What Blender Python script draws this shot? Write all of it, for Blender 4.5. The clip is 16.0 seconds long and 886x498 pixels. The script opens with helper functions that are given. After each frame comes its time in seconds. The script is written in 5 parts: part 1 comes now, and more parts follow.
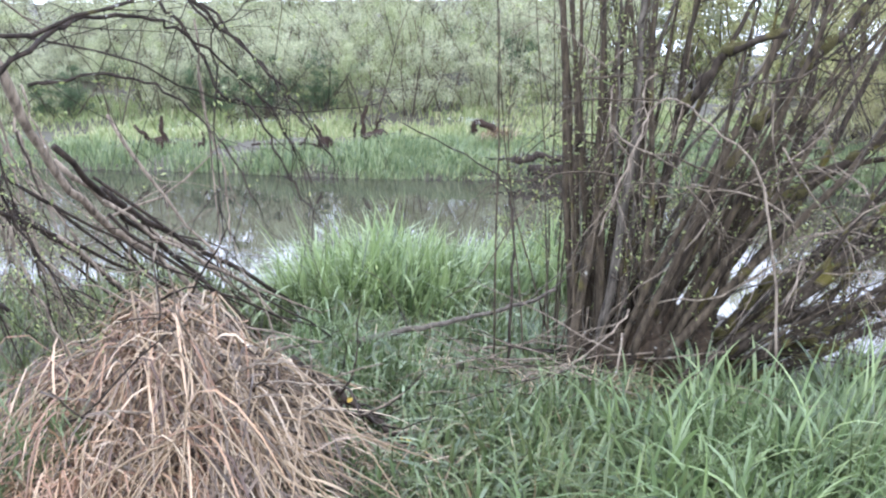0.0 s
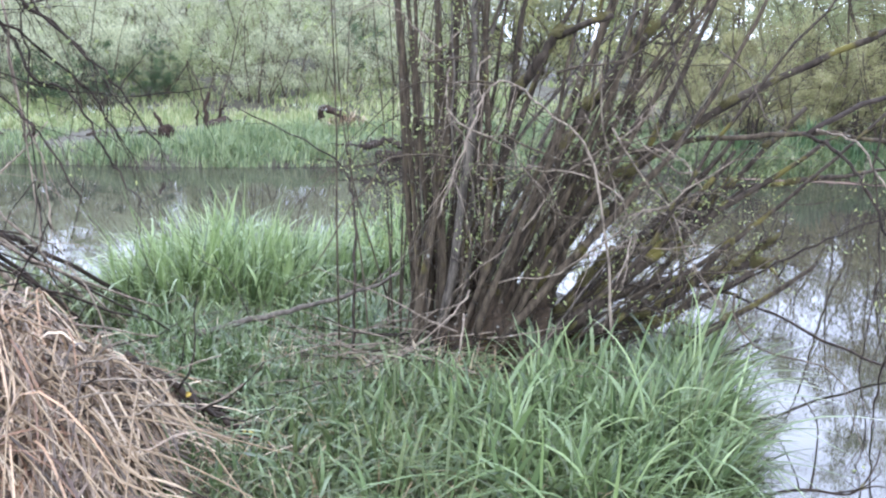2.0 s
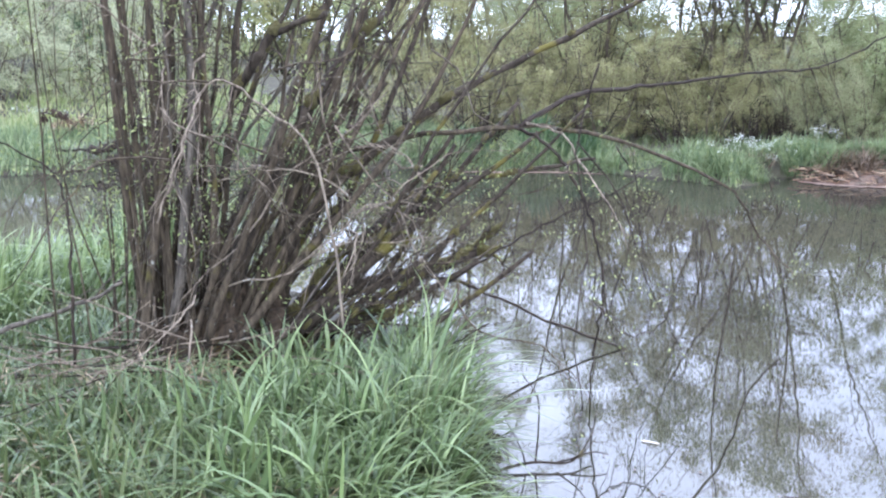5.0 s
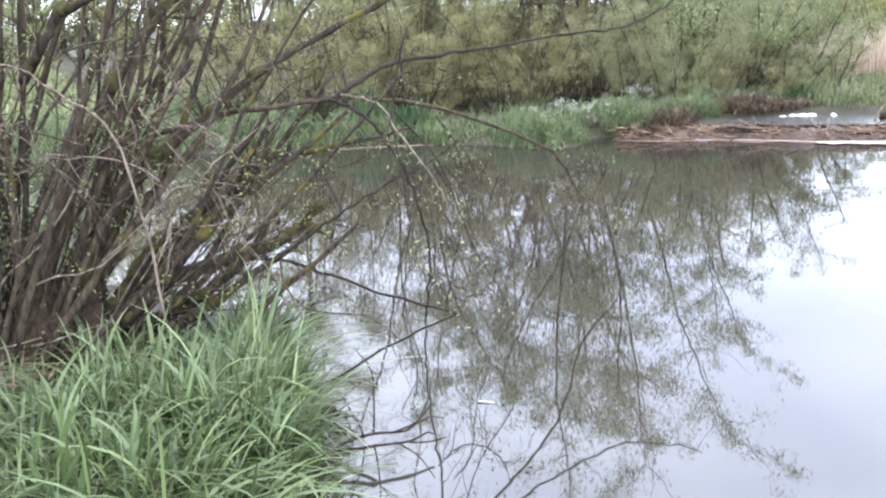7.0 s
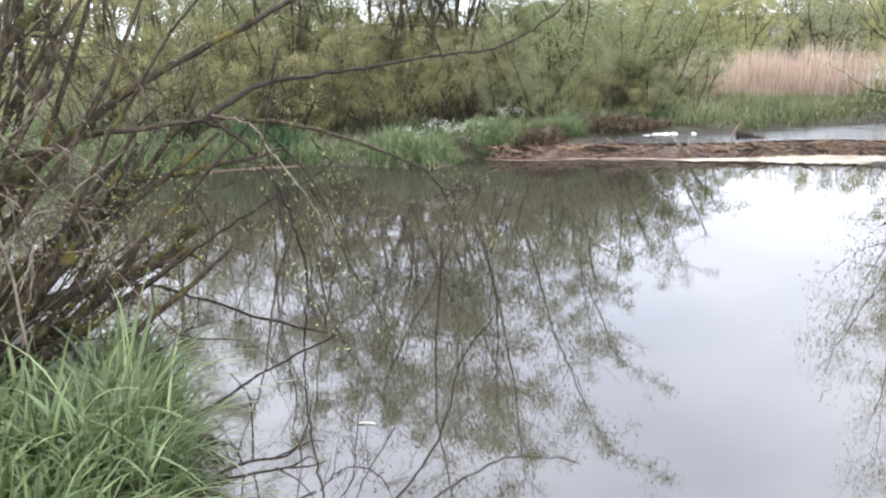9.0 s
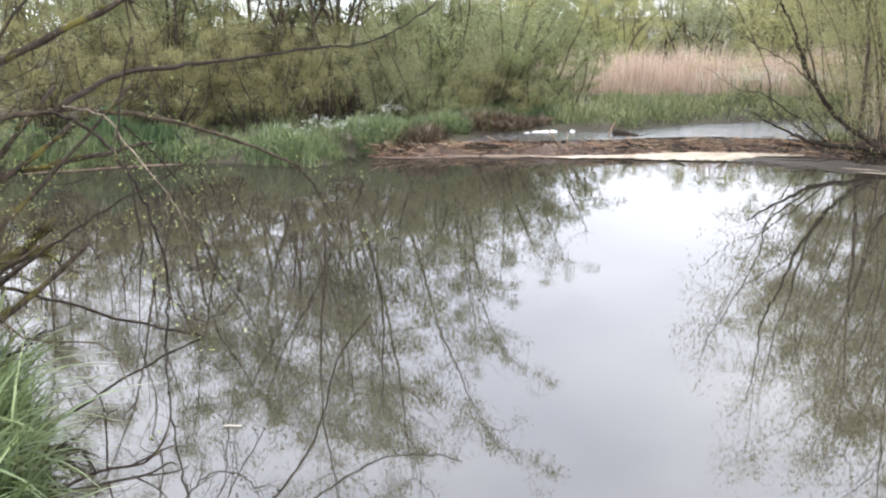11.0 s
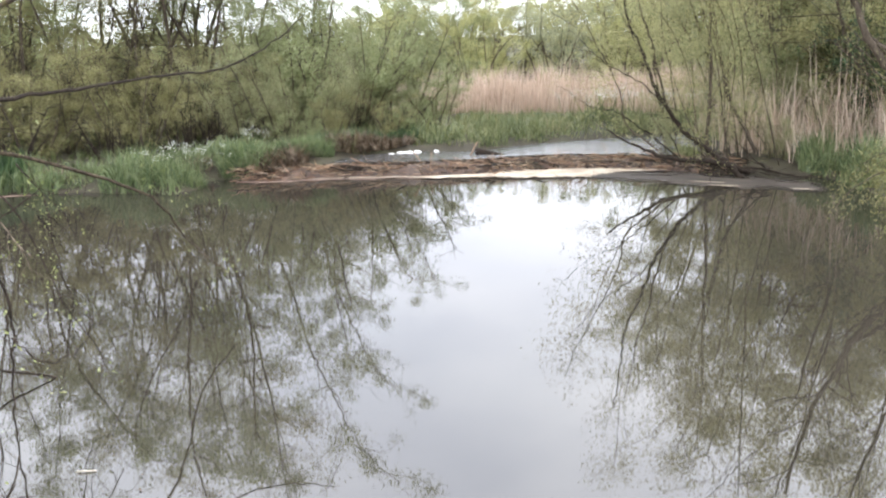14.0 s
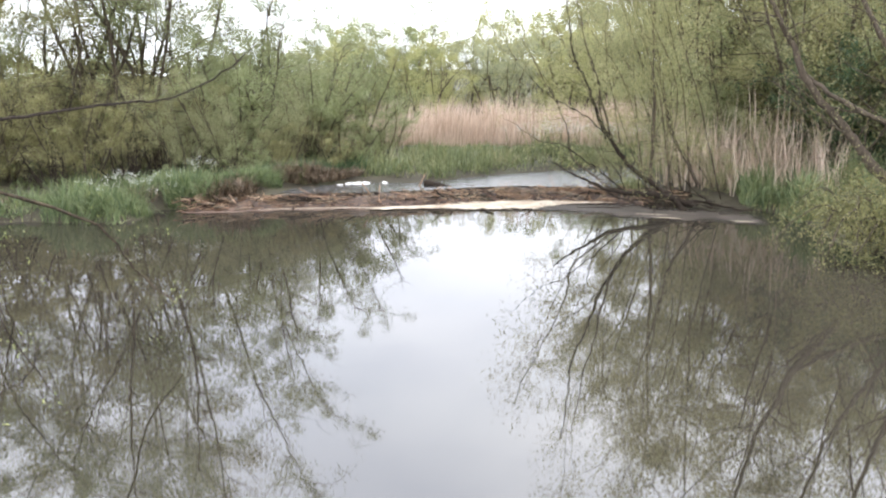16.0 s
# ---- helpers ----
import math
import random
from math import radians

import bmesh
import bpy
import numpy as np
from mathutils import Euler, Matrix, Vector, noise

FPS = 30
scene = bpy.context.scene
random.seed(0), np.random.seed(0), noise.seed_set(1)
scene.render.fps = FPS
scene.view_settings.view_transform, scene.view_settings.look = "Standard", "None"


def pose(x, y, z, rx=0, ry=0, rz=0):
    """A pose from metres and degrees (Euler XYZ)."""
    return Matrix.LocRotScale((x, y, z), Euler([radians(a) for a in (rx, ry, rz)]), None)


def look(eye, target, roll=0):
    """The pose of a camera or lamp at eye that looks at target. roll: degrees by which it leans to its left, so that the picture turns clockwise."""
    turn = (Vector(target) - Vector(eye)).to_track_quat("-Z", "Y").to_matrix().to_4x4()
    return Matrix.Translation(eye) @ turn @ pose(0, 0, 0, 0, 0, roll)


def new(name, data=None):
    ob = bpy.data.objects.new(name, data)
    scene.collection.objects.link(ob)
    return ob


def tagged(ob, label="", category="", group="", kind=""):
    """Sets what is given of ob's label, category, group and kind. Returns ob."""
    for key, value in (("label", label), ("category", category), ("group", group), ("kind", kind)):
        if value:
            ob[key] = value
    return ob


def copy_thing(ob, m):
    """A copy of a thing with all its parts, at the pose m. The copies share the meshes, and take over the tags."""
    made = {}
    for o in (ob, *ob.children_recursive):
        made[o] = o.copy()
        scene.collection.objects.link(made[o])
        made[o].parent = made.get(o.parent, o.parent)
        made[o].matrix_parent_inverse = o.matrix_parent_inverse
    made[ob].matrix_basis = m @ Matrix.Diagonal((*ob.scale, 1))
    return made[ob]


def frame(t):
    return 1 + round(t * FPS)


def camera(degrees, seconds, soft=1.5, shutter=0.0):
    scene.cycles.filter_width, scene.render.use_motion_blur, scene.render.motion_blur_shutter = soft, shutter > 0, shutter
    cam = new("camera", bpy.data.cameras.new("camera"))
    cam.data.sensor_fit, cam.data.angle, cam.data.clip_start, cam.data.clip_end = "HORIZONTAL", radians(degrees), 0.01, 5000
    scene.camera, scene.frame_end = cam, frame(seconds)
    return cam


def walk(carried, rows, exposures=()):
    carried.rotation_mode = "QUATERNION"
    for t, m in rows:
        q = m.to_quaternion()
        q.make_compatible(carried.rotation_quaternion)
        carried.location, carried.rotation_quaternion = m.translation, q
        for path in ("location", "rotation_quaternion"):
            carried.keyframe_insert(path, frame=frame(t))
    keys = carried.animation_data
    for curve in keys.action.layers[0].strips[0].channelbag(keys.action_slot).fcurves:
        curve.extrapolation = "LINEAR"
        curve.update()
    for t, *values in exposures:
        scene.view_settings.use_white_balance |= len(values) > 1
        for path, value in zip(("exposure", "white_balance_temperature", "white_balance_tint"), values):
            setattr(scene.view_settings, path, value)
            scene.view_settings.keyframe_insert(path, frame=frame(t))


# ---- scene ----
cam = camera(49.4, 16.0, soft=2.25)
PATH = [
    (0, (0.061, 0.019, 1.623), (-0.108, 1.973, 1.232), -0.5),
    (0.5, (0.079, 0.015, 1.623), (-0.013, 1.974, 1.23), -0.3),
    (1, (0.088, 0.013, 1.622), (0.072, 1.972, 1.221), -0.1),
    (1.5, (0.097, 0.026, 1.617), (0.151, 1.982, 1.202), -0.1),
    (2, (0.115, 0.038, 1.611), (0.247, 1.989, 1.19), -0.5),
    (2.5, (0.128, 0.036, 1.612), (0.329, 1.981, 1.192), -0.4),
    (3, (0.147, 0.034, 1.608), (0.454, 1.967, 1.195), -0.5),
    (3.5, (0.168, 0.017, 1.618), (0.564, 1.932, 1.202), -0.8),
    (4, (0.186, 0.019, 1.62), (0.672, 1.912, 1.195), -0.8),
    (4.2, (0.181, 0.019, 1.625), (0.701, 1.903, 1.201), -0.5),
    (6.3, (0.295, 0.002, 1.568), (1.093, 1.778, 1.11), -2.4),
    (6.5, (0.293, -0.001, 1.572), (1.127, 1.757, 1.108), -2.6),
    (7, (0.307, 0.013, 1.568), (1.223, 1.726, 1.089), -2.9),
    (7.5, (0.322, 0.027, 1.558), (1.293, 1.71, 1.086), -2.8),
    (8, (0.304, -0.001, 1.578), (1.324, 1.656, 1.114), -2.8),
    (8.5, (0.317, 0.026, 1.569), (1.396, 1.647, 1.116), -2.7),
    (9, (0.305, 0.016, 1.566), (1.442, 1.598, 1.117), -2.4),
    (9.2, (0.299, 0.02, 1.565), (1.463, 1.582, 1.112), -2.2),
    (11.5, (0.446, 0.0, 1.523), (1.793, 1.406, 1.068), -1.8),
    (12, (0.467, -0.03, 1.531), (1.852, 1.339, 1.076), -2.1),
    (12.5, (0.502, -0.017, 1.526), (1.918, 1.32, 1.069), -2.2),
    (13, (0.458, -0.021, 1.528), (1.911, 1.276, 1.073), -2.1),
    (13.5, (0.476, -0.038, 1.563), (1.95, 1.235, 1.111), -2.2),
    (14, (0.457, -0.03, 1.557), (1.957, 1.222, 1.129), -2.0),
    (14.5, (0.452, -0.025, 1.546), (1.97, 1.21, 1.131), -1.8),
    (15, (0.459, -0.054, 1.537), (1.995, 1.166, 1.148), -1.3),
    (15.5, (0.44, -0.04, 1.541), (1.996, 1.158, 1.162), -1.2),
    (16, (0.418, -0.027, 1.554), (1.998, 1.143, 1.188), -1.2),
]
walk(cam, [(t, look(eye, target, roll)) for t, eye, target, roll in PATH],
     exposures=[(0.0, 0.52, 5620, 14), (4.0, 0.57, 5420, 14), (6.5, 0.53, 5800, 13), (9.0, 0.14, 6350, 12), (12.0, 0.09, 6560, 10), (16.0, 0.12, 6600, 10)])

# ---- light: overcast sky with a weak, wide sun ----
world = bpy.data.worlds.new("overcast_sky")
scene.world = world
world.use_nodes = True
wn, wl = world.node_tree.nodes, world.node_tree.links
wn.clear()
SUN_EL, SUN_ROT = radians(48), radians(150)
sky = wn.new("ShaderNodeTexSky")
sky.sky_type, sky.sun_disc = "NISHITA", False
sky.sun_elevation, sky.sun_rotation, sky.air_density, sky.dust_density = SUN_EL, SUN_ROT, 1.2, 4.0
w_co = wn.new("ShaderNodeTexCoord")
w_map = wn.new("ShaderNodeMapping")
w_map.inputs["Scale"].default_value = (1.0, 1.0, 2.6)
w_noise = wn.new("ShaderNodeTexNoise")
w_noise.inputs["Scale"].default_value, w_noise.inputs["Detail"].default_value = 2.2, 5.0
w_ramp = wn.new("ShaderNodeValToRGB")
w_ramp.color_ramp.elements[0].position, w_ramp.color_ramp.elements[1].position = 0.3, 0.72
w_ramp.color_ramp.elements[0].color, w_ramp.color_ramp.elements[1].color = (21.5, 23.0, 26.8, 1), (33.0, 34.0, 36.5, 1)
w_mix = wn.new("ShaderNodeMix")
w_mix.data_type = "RGBA"
w_mix.inputs["Factor"].default_value = 0.9
w_bg = wn.new("ShaderNodeBackground")
w_bg.inputs["Strength"].default_value = 0.12
w_out = wn.new("ShaderNodeOutputWorld")
wl.new(w_co.outputs["Generated"], w_map.inputs["Vector"])
wl.new(w_map.outputs["Vector"], w_noise.inputs["Vector"])
wl.new(w_noise.outputs["Fac"], w_ramp.inputs["Fac"])
wl.new(sky.outputs["Color"], w_mix.inputs["A"])
wl.new(w_ramp.outputs["Color"], w_mix.inputs["B"])
wl.new(w_mix.outputs["Result"], w_bg.inputs["Color"])
wl.new(w_bg.outputs["Background"], w_out.inputs["Surface"])

sun_data = bpy.data.lights.new("sun", "SUN")
sun_data.energy, sun_data.angle, sun_data.color = 1.0, radians(25), (1.0, 0.96, 0.9)
sun = new("sun", sun_data)
sun.matrix_world = look((0, 0, 30), (-12, 16, 0))

# ---- materials ----


def node_mat(name):
    m = bpy.data.materials.new(name)
    m.use_nodes = True
    nt = m.node_tree
    return m, nt.nodes, nt.links, nt.nodes["Principled BSDF"]


def ramp_node(nodes, stops):
    r = nodes.new("ShaderNodeValToRGB")
    while len(r.color_ramp.elements) < len(stops):
        r.color_ramp.elements.new(0.5)
    for e, (p, c) in zip(r.color_ramp.elements, stops):
        e.position, e.color = p, (*c, 1)
    return r


def surface(name, stops, scale=8.0, rough=0.8, bump=0.4, bump_scale=60.0, stretch=(1, 1, 1), detail=6.0, dist=0.01, coords="Object"):
    """A matt natural surface: a coloured noise with fine relief."""
    m, n, l, b = node_mat(name)
    co = n.new("ShaderNodeTexCoord")
    mp = n.new("ShaderNodeMapping")
    mp.inputs["Scale"].default_value = stretch
    l.new(co.outputs[coords], mp.inputs["Vector"])
    t1 = n.new("ShaderNodeTexNoise")
    t1.inputs["Scale"].default_value, t1.inputs["Detail"].default_value, t1.inputs["Roughness"].default_value = scale, detail, 0.65
    l.new(mp.outputs["Vector"], t1.inputs["Vector"])
    r = ramp_node(n, stops)
    l.new(t1.outputs["Fac"], r.inputs["Fac"])
    l.new(r.outputs["Color"], b.inputs["Base Color"])
    t2 = n.new("ShaderNodeTexNoise")
    t2.inputs["Scale"].default_value, t2.inputs["Detail"].default_value = bump_scale, 5.0
    l.new(mp.outputs["Vector"], t2.inputs["Vector"])
    bm_ = n.new("ShaderNodeBump")
    bm_.inputs["Strength"].default_value, bm_.inputs["Distance"].default_value = bump, dist
    l.new(t2.outputs["Fac"], bm_.inputs["Height"])
    l.new(bm_.outputs["Normal"], b.inputs["Normal"])
    b.inputs["Roughness"].default_value = rough
    return m


def blade_mat(name, stops, rough=0.45, through_light=0.35, wide=1.5, even=0.4):
    """Leaves and blades: a colour of its own for each, patches of tone over the ground, light shining through."""
    m, n, l, b = node_mat(name)
    geo = n.new("ShaderNodeNewGeometry")
    co = n.new("ShaderNodeTexCoord")
    patch = n.new("ShaderNodeTexNoise")
    patch.inputs["Scale"].default_value, patch.inputs["Detail"].default_value = wide, 3.0
    l.new(co.outputs["Object"], patch.inputs["Vector"])
    mixf = n.new("ShaderNodeMix")
    mixf.inputs["Factor"].default_value = even
    l.new(geo.outputs["Random Per Island"], mixf.inputs["A"])
    l.new(patch.outputs["Fac"], mixf.inputs["B"])
    r = ramp_node(n, stops)
    l.new(mixf.outputs["Result"], r.inputs["Fac"])
    l.new(r.outputs["Color"], b.inputs["Base Color"])
    b.inputs["Roughness"].default_value = rough
    tr = n.new("ShaderNodeBsdfTranslucent")
    l.new(r.outputs["Color"], tr.inputs["Color"])
    mix = n.new("ShaderNodeMixShader")
    mix.inputs["Fac"].default_value = through_light
    out = n["Material Output"]
    l.new(b.outputs["BSDF"], mix.inputs[1])
    l.new(tr.outputs["BSDF"], mix.inputs[2])
    l.new(mix.outputs["Shader"], out.inputs["Surface"])
    return m


def bark_mat(name, dark, light, moss=(0.08, 0.068, 0.02), amount=0.63, lichen=(0.3, 0.3, 0.26), stretch=(1, 1, 0.25)):
    """Furrowed bark, with moss and pale lichen in patches."""
    m, n, l, b = node_mat(name)
    co = n.new("ShaderNodeTexCoord")
    mp = n.new("ShaderNodeMapping")
    mp.inputs["Scale"].default_value = stretch
    l.new(co.outputs["Object"], mp.inputs["Vector"])
    grain = n.new("ShaderNodeTexNoise")
    grain.inputs["Scale"].default_value, grain.inputs["Detail"].default_value = 55.0, 6.0
    l.new(mp.outputs["Vector"], grain.inputs["Vector"])
    r = ramp_node(n, [(0.3, dark), (0.7, light)])
    l.new(grain.outputs["Fac"], r.inputs["Fac"])
    spots = n.new("ShaderNodeTexNoise")
    spots.inputs["Scale"].default_value, spots.inputs["Detail"].default_value = 7.0, 5.0
    l.new(co.outputs["Object"], spots.inputs["Vector"])
    r2 = ramp_node(n, [(amount, (0, 0, 0)), (min(amount + 0.1, 1.0), (1, 1, 1))])
    l.new(spots.outputs["Fac"], r2.inputs["Fac"])
    mx = n.new("ShaderNodeMix")
    mx.data_type = "RGBA"
    mx.inputs["B"].default_value = (*moss, 1)
    l.new(r2.outputs["Color"], mx.inputs["Factor"])
    l.new(r.outputs["Color"], mx.inputs["A"])
    fleck = n.new("ShaderNodeTexNoise")
    fleck.inputs["Scale"].default_value, fleck.inputs["Detail"].default_value = 38.0, 3.0
    l.new(co.outputs["Object"], fleck.inputs["Vector"])
    r3 = ramp_node(n, [(0.68, (0, 0, 0)), (0.74, (0.7, 0.7, 0.7))])
    l.new(fleck.outputs["Fac"], r3.inputs["Fac"])
    mx2 = n.new("ShaderNodeMix")
    mx2.data_type = "RGBA"
    mx2.inputs["B"].default_value = (*lichen, 1)
    l.new(r3.outputs["Color"], mx2.inputs["Factor"])
    l.new(mx.outputs["Result"], mx2.inputs["A"])
    l.new(mx2.outputs["Result"], b.inputs["Base Color"])
    bp = n.new("ShaderNodeBump")
    bp.inputs["Strength"].default_value, bp.inputs["Distance"].default_value = 0.7, 0.008
    l.new(grain.outputs["Fac"], bp.inputs["Height"])
    l.new(bp.outputs["Normal"], b.inputs["Normal"])
    b.inputs["Roughness"].default_value = 0.85
    b.inputs["Specular IOR Level"].default_value = 0.18
    return m


def water_mat(name, murk, gloss_ior=1.5, rough=0.03, ripple=0.012):
    """Still, silty water: a murky body under a mirror that strengthens towards grazing angles."""
    m, n, l, b = node_mat(name)
    n.remove(b)
    co = n.new("ShaderNodeTexCoord")
    t = n.new("ShaderNodeTexNoise")
    t.inputs["Scale"].default_value, t.inputs["Detail"].default_value = 0.8, 4.0
    l.new(co.outputs["Object"], t.inputs["Vector"])
    r = ramp_node(n, [(0.3, tuple(c * 0.8 for c in murk)), (0.7, tuple(c * 1.2 for c in murk))])
    l.new(t.outputs["Fac"], r.inputs["Fac"])
    wave = n.new("ShaderNodeTexNoise")
    wave.inputs["Scale"].default_value, wave.inputs["Detail"].default_value = 3.0, 2.0
    l.new(co.outputs["Object"], wave.inputs["Vector"])
    bp = n.new("ShaderNodeBump")
    bp.inputs["Strength"].default_value, bp.inputs["Distance"].default_value = 0.25, ripple
    l.new(wave.outputs["Fac"], bp.inputs["Height"])
    dif = n.new("ShaderNodeBsdfDiffuse")
    l.new(r.outputs["Color"], dif.inputs["Color"])
    glo = n.new("ShaderNodeBsdfGlossy")
    glo.inputs["Roughness"].default_value = rough
    l.new(bp.outputs["Normal"], glo.inputs["Normal"])
    fr = n.new("ShaderNodeFresnel")
    fr.inputs["IOR"].default_value = gloss_ior
    mix = n.new("ShaderNodeMixShader")
    l.new(fr.outputs["Fac"], mix.inputs["Fac"])
    l.new(dif.outputs["BSDF"], mix.inputs[1])
    l.new(glo.outputs["BSDF"], mix.inputs[2])
    l.new(mix.outputs["Shader"], n["Material Output"].inputs["Surface"])
    return m


SOIL = surface("soil", [(0.3, (0.022, 0.017, 0.01)), (0.55, (0.05, 0.042, 0.022)), (0.75, (0.05, 0.065, 0.025))], scale=3.0, bump_scale=40.0)
MUD = surface("mud", [(0.3, (0.025, 0.015, 0.01)), (0.5, (0.07, 0.042, 0.028)), (0.7, (0.16, 0.1, 0.066))], scale=12.0, rough=0.55, bump=0.8, bump_scale=30.0)
WATER = water_mat("pond_water", (0.039, 0.034, 0.026), gloss_ior=2.1, rough=0.02, ripple=0.003)
UPPER_WATER = water_mat("upper_pond_water", (0.075, 0.073, 0.072), gloss_ior=1.4, rough=0.22, ripple=0.03)
SCUM = surface("scum", [(0.3, (0.3, 0.23, 0.17)), (0.5, (0.46, 0.38, 0.29)), (0.65, (0.62, 0.55, 0.45))], scale=3.5, rough=0.9, bump=0.3, bump_scale=80.0)
FILM = surface("silt_film", [(0.3, (0.03, 0.024, 0.018)), (0.55, (0.062, 0.049, 0.038)), (0.75, (0.12, 0.098, 0.08))], scale=3.5, rough=0.8, bump=0.15, bump_scale=30.0, stretch=(1, 0.4, 1))
SHELF = surface("wet_silt", [(0.3, (0.12, 0.075, 0.055)), (0.7, (0.26, 0.18, 0.14))], scale=5.0, rough=0.7, bump=0.4, bump_scale=40.0)
FOAM = surface("foam", [(0.3, (0.75, 0.74, 0.7)), (0.7, (0.9, 0.9, 0.88))], scale=20.0, bump=0.6, bump_scale=70.0)
BARK = bark_mat("willow_bark", (0.016, 0.012, 0.008), (0.1, 0.077, 0.05))
BARK_GREY = bark_mat("grey_bark", (0.03, 0.025, 0.02), (0.15, 0.128, 0.1), amount=0.66)
# dark bark, with the shade at the willow's base put into the colour
BARK_STOOL = bark_mat("shaded_stool_bark", (0.011, 0.008, 0.005), (0.06, 0.042, 0.026), moss=(0.07, 0.05, 0.018), amount=0.6, stretch=(1, 1, 0.3))
BARK_MOSS = bark_mat("mossy_bark", (0.014, 0.01, 0.007), (0.068, 0.053, 0.037), moss=(0.1, 0.085, 0.022), amount=0.56)
BARK_DEAD = bark_mat("dead_bark", (0.06, 0.046, 0.034), (0.29, 0.235, 0.175), amount=0.75, lichen=(0.45, 0.43, 0.38))
BARK_DARK = bark_mat("wet_bark", (0.011, 0.008, 0.006), (0.045, 0.033, 0.024), amount=0.7)
BARK_FAR = bark_mat("shrub_bark", (0.035, 0.027, 0.018), (0.12, 0.095, 0.07), amount=0.8)
STICK = bark_mat("peeled_stick", (0.13, 0.075, 0.05), (0.46, 0.32, 0.22), amount=0.8)
PEELED = surface("fresh_peeled_wood", [(0.3, (0.5, 0.45, 0.36)), (0.7, (0.72, 0.66, 0.55))], scale=30.0, bump=0.2)
YELLOW = surface("yellow_lichen", [(0.35, (0.2, 0.14, 0.03)), (0.6, (0.5, 0.36, 0.05))], scale=40.0, bump=0.8, bump_scale=120.0)
GRASS = blade_mat("fresh_grass", [(0.2, (0.036, 0.06, 0.024)), (0.45, (0.106, 0.143, 0.05)), (0.7, (0.15, 0.205, 0.09)), (0.9, (0.23, 0.275, 0.135))], rough=0.32, wide=4.0, through_light=0.28)
GRASS_LOW = blade_mat("short_grass", [(0.2, (0.04, 0.052, 0.02)), (0.5, (0.098, 0.122, 0.044)), (0.74, (0.175, 0.208, 0.085)), (0.88, (0.26, 0.19, 0.105))], even=0.5, wide=3.0)
GRASS_FAR = blade_mat("bank_grass", [(0.2, (0.07, 0.1, 0.046)), (0.5, (0.155, 0.205, 0.09)), (0.85, (0.31, 0.335, 0.17))], wide=2.2, even=0.55)
GRASS_IRIS = blade_mat("iris_blade", [(0.2, (0.03, 0.06, 0.026)), (0.5, (0.07, 0.125, 0.05)), (0.85, (0.15, 0.21, 0.095))], rough=0.35)
GRASS_MEADOW = blade_mat("meadow_grass", [(0.2, (0.15, 0.2, 0.07)), (0.5, (0.25, 0.29, 0.12)), (0.85, (0.4, 0.38, 0.2))], wide=0.5)
GRASS_PALE = blade_mat("pale_grass", [(0.2, (0.115, 0.165, 0.06)), (0.5, (0.21, 0.27, 0.105)), (0.85, (0.32, 0.385, 0.18))], rough=0.35)
GRASS_MIXED = blade_mat("mixed_sedge", [(0.2, (0.075, 0.1, 0.04)), (0.5, (0.165, 0.195, 0.085)), (0.72, (0.29, 0.29, 0.14)), (0.88, (0.46, 0.37, 0.24))], wide=1.2, even=0.55)
STRAW = blade_mat("straw", [(0.2, (0.045, 0.029, 0.018)), (0.45, (0.165, 0.108, 0.056)), (0.7, (0.32, 0.232, 0.135)), (0.93, (0.62, 0.5, 0.35))], through_light=0.2, even=0.15, wide=6.0)
STRAW_RED = blade_mat("rusty_straw", [(0.2, (0.06, 0.03, 0.018)), (0.5, (0.2, 0.105, 0.055)), (0.72, (0.36, 0.23, 0.13)), (0.9, (0.56, 0.42, 0.28))], through_light=0.15, even=0.2, wide=5.0)
STRAW_DARK = blade_mat("dark_straw", [(0.2, (0.05, 0.033, 0.02)), (0.55, (0.14, 0.095, 0.06)), (0.9, (0.4, 0.31, 0.21))], through_light=0.1)
REED = blade_mat("dry_reed", [(0.2, (0.4, 0.3, 0.22)), (0.5, (0.6, 0.47, 0.37)), (0.85, (0.76, 0.64, 0.52))], through_light=0.25, wide=0.6)
LEAF = blade_mat("willow_leaf", [(0.2, (0.13, 0.16, 0.05)), (0.5, (0.23, 0.27, 0.09)), (0.85, (0.36, 0.39, 0.15))])
LEAF_OLIVE = blade_mat("olive_leaf", [(0.2, (0.1, 0.095, 0.04)), (0.5, (0.28, 0.265, 0.115)), (0.85, (0.52, 0.49, 0.25))], through_light=0.4, even=0.6, wide=2.6)
LEAF_GREEN = blade_mat("green_leaf", [(0.2, (0.11, 0.13, 0.055)), (0.5, (0.28, 0.31, 0.145)), (0.85, (0.5, 0.53, 0.29))], through_light=0.42, even=0.6, wide=2.6)
LEAF_PALE = blade_mat("pale_leaf", [(0.2, (0.19, 0.205, 0.12)), (0.5, (0.4, 0.415, 0.255)), (0.85, (0.6, 0.6, 0.4))], through_light=0.45, even=0.6, wide=1.1)
LEAF_SPRING = blade_mat("spring_leaf", [(0.2, (0.28, 0.28, 0.11)), (0.5, (0.44, 0.44, 0.19)), (0.85, (0.6, 0.58, 0.28))], through_light=0.58)
LEAF_HAZE = blade_mat("hazy_leaf", [(0.2, (0.2, 0.21, 0.1)), (0.5, (0.4, 0.39, 0.19)), (0.85, (0.62, 0.58, 0.31))], through_light=0.55, even=0.6, wide=1.2)
LEAF_BUSH = blade_mat("bush_leaf", [(0.2, (0.08, 0.085, 0.036)), (0.5, (0.19, 0.19, 0.075)), (0.85, (0.4, 0.37, 0.16))], wide=4.0, even=0.5)
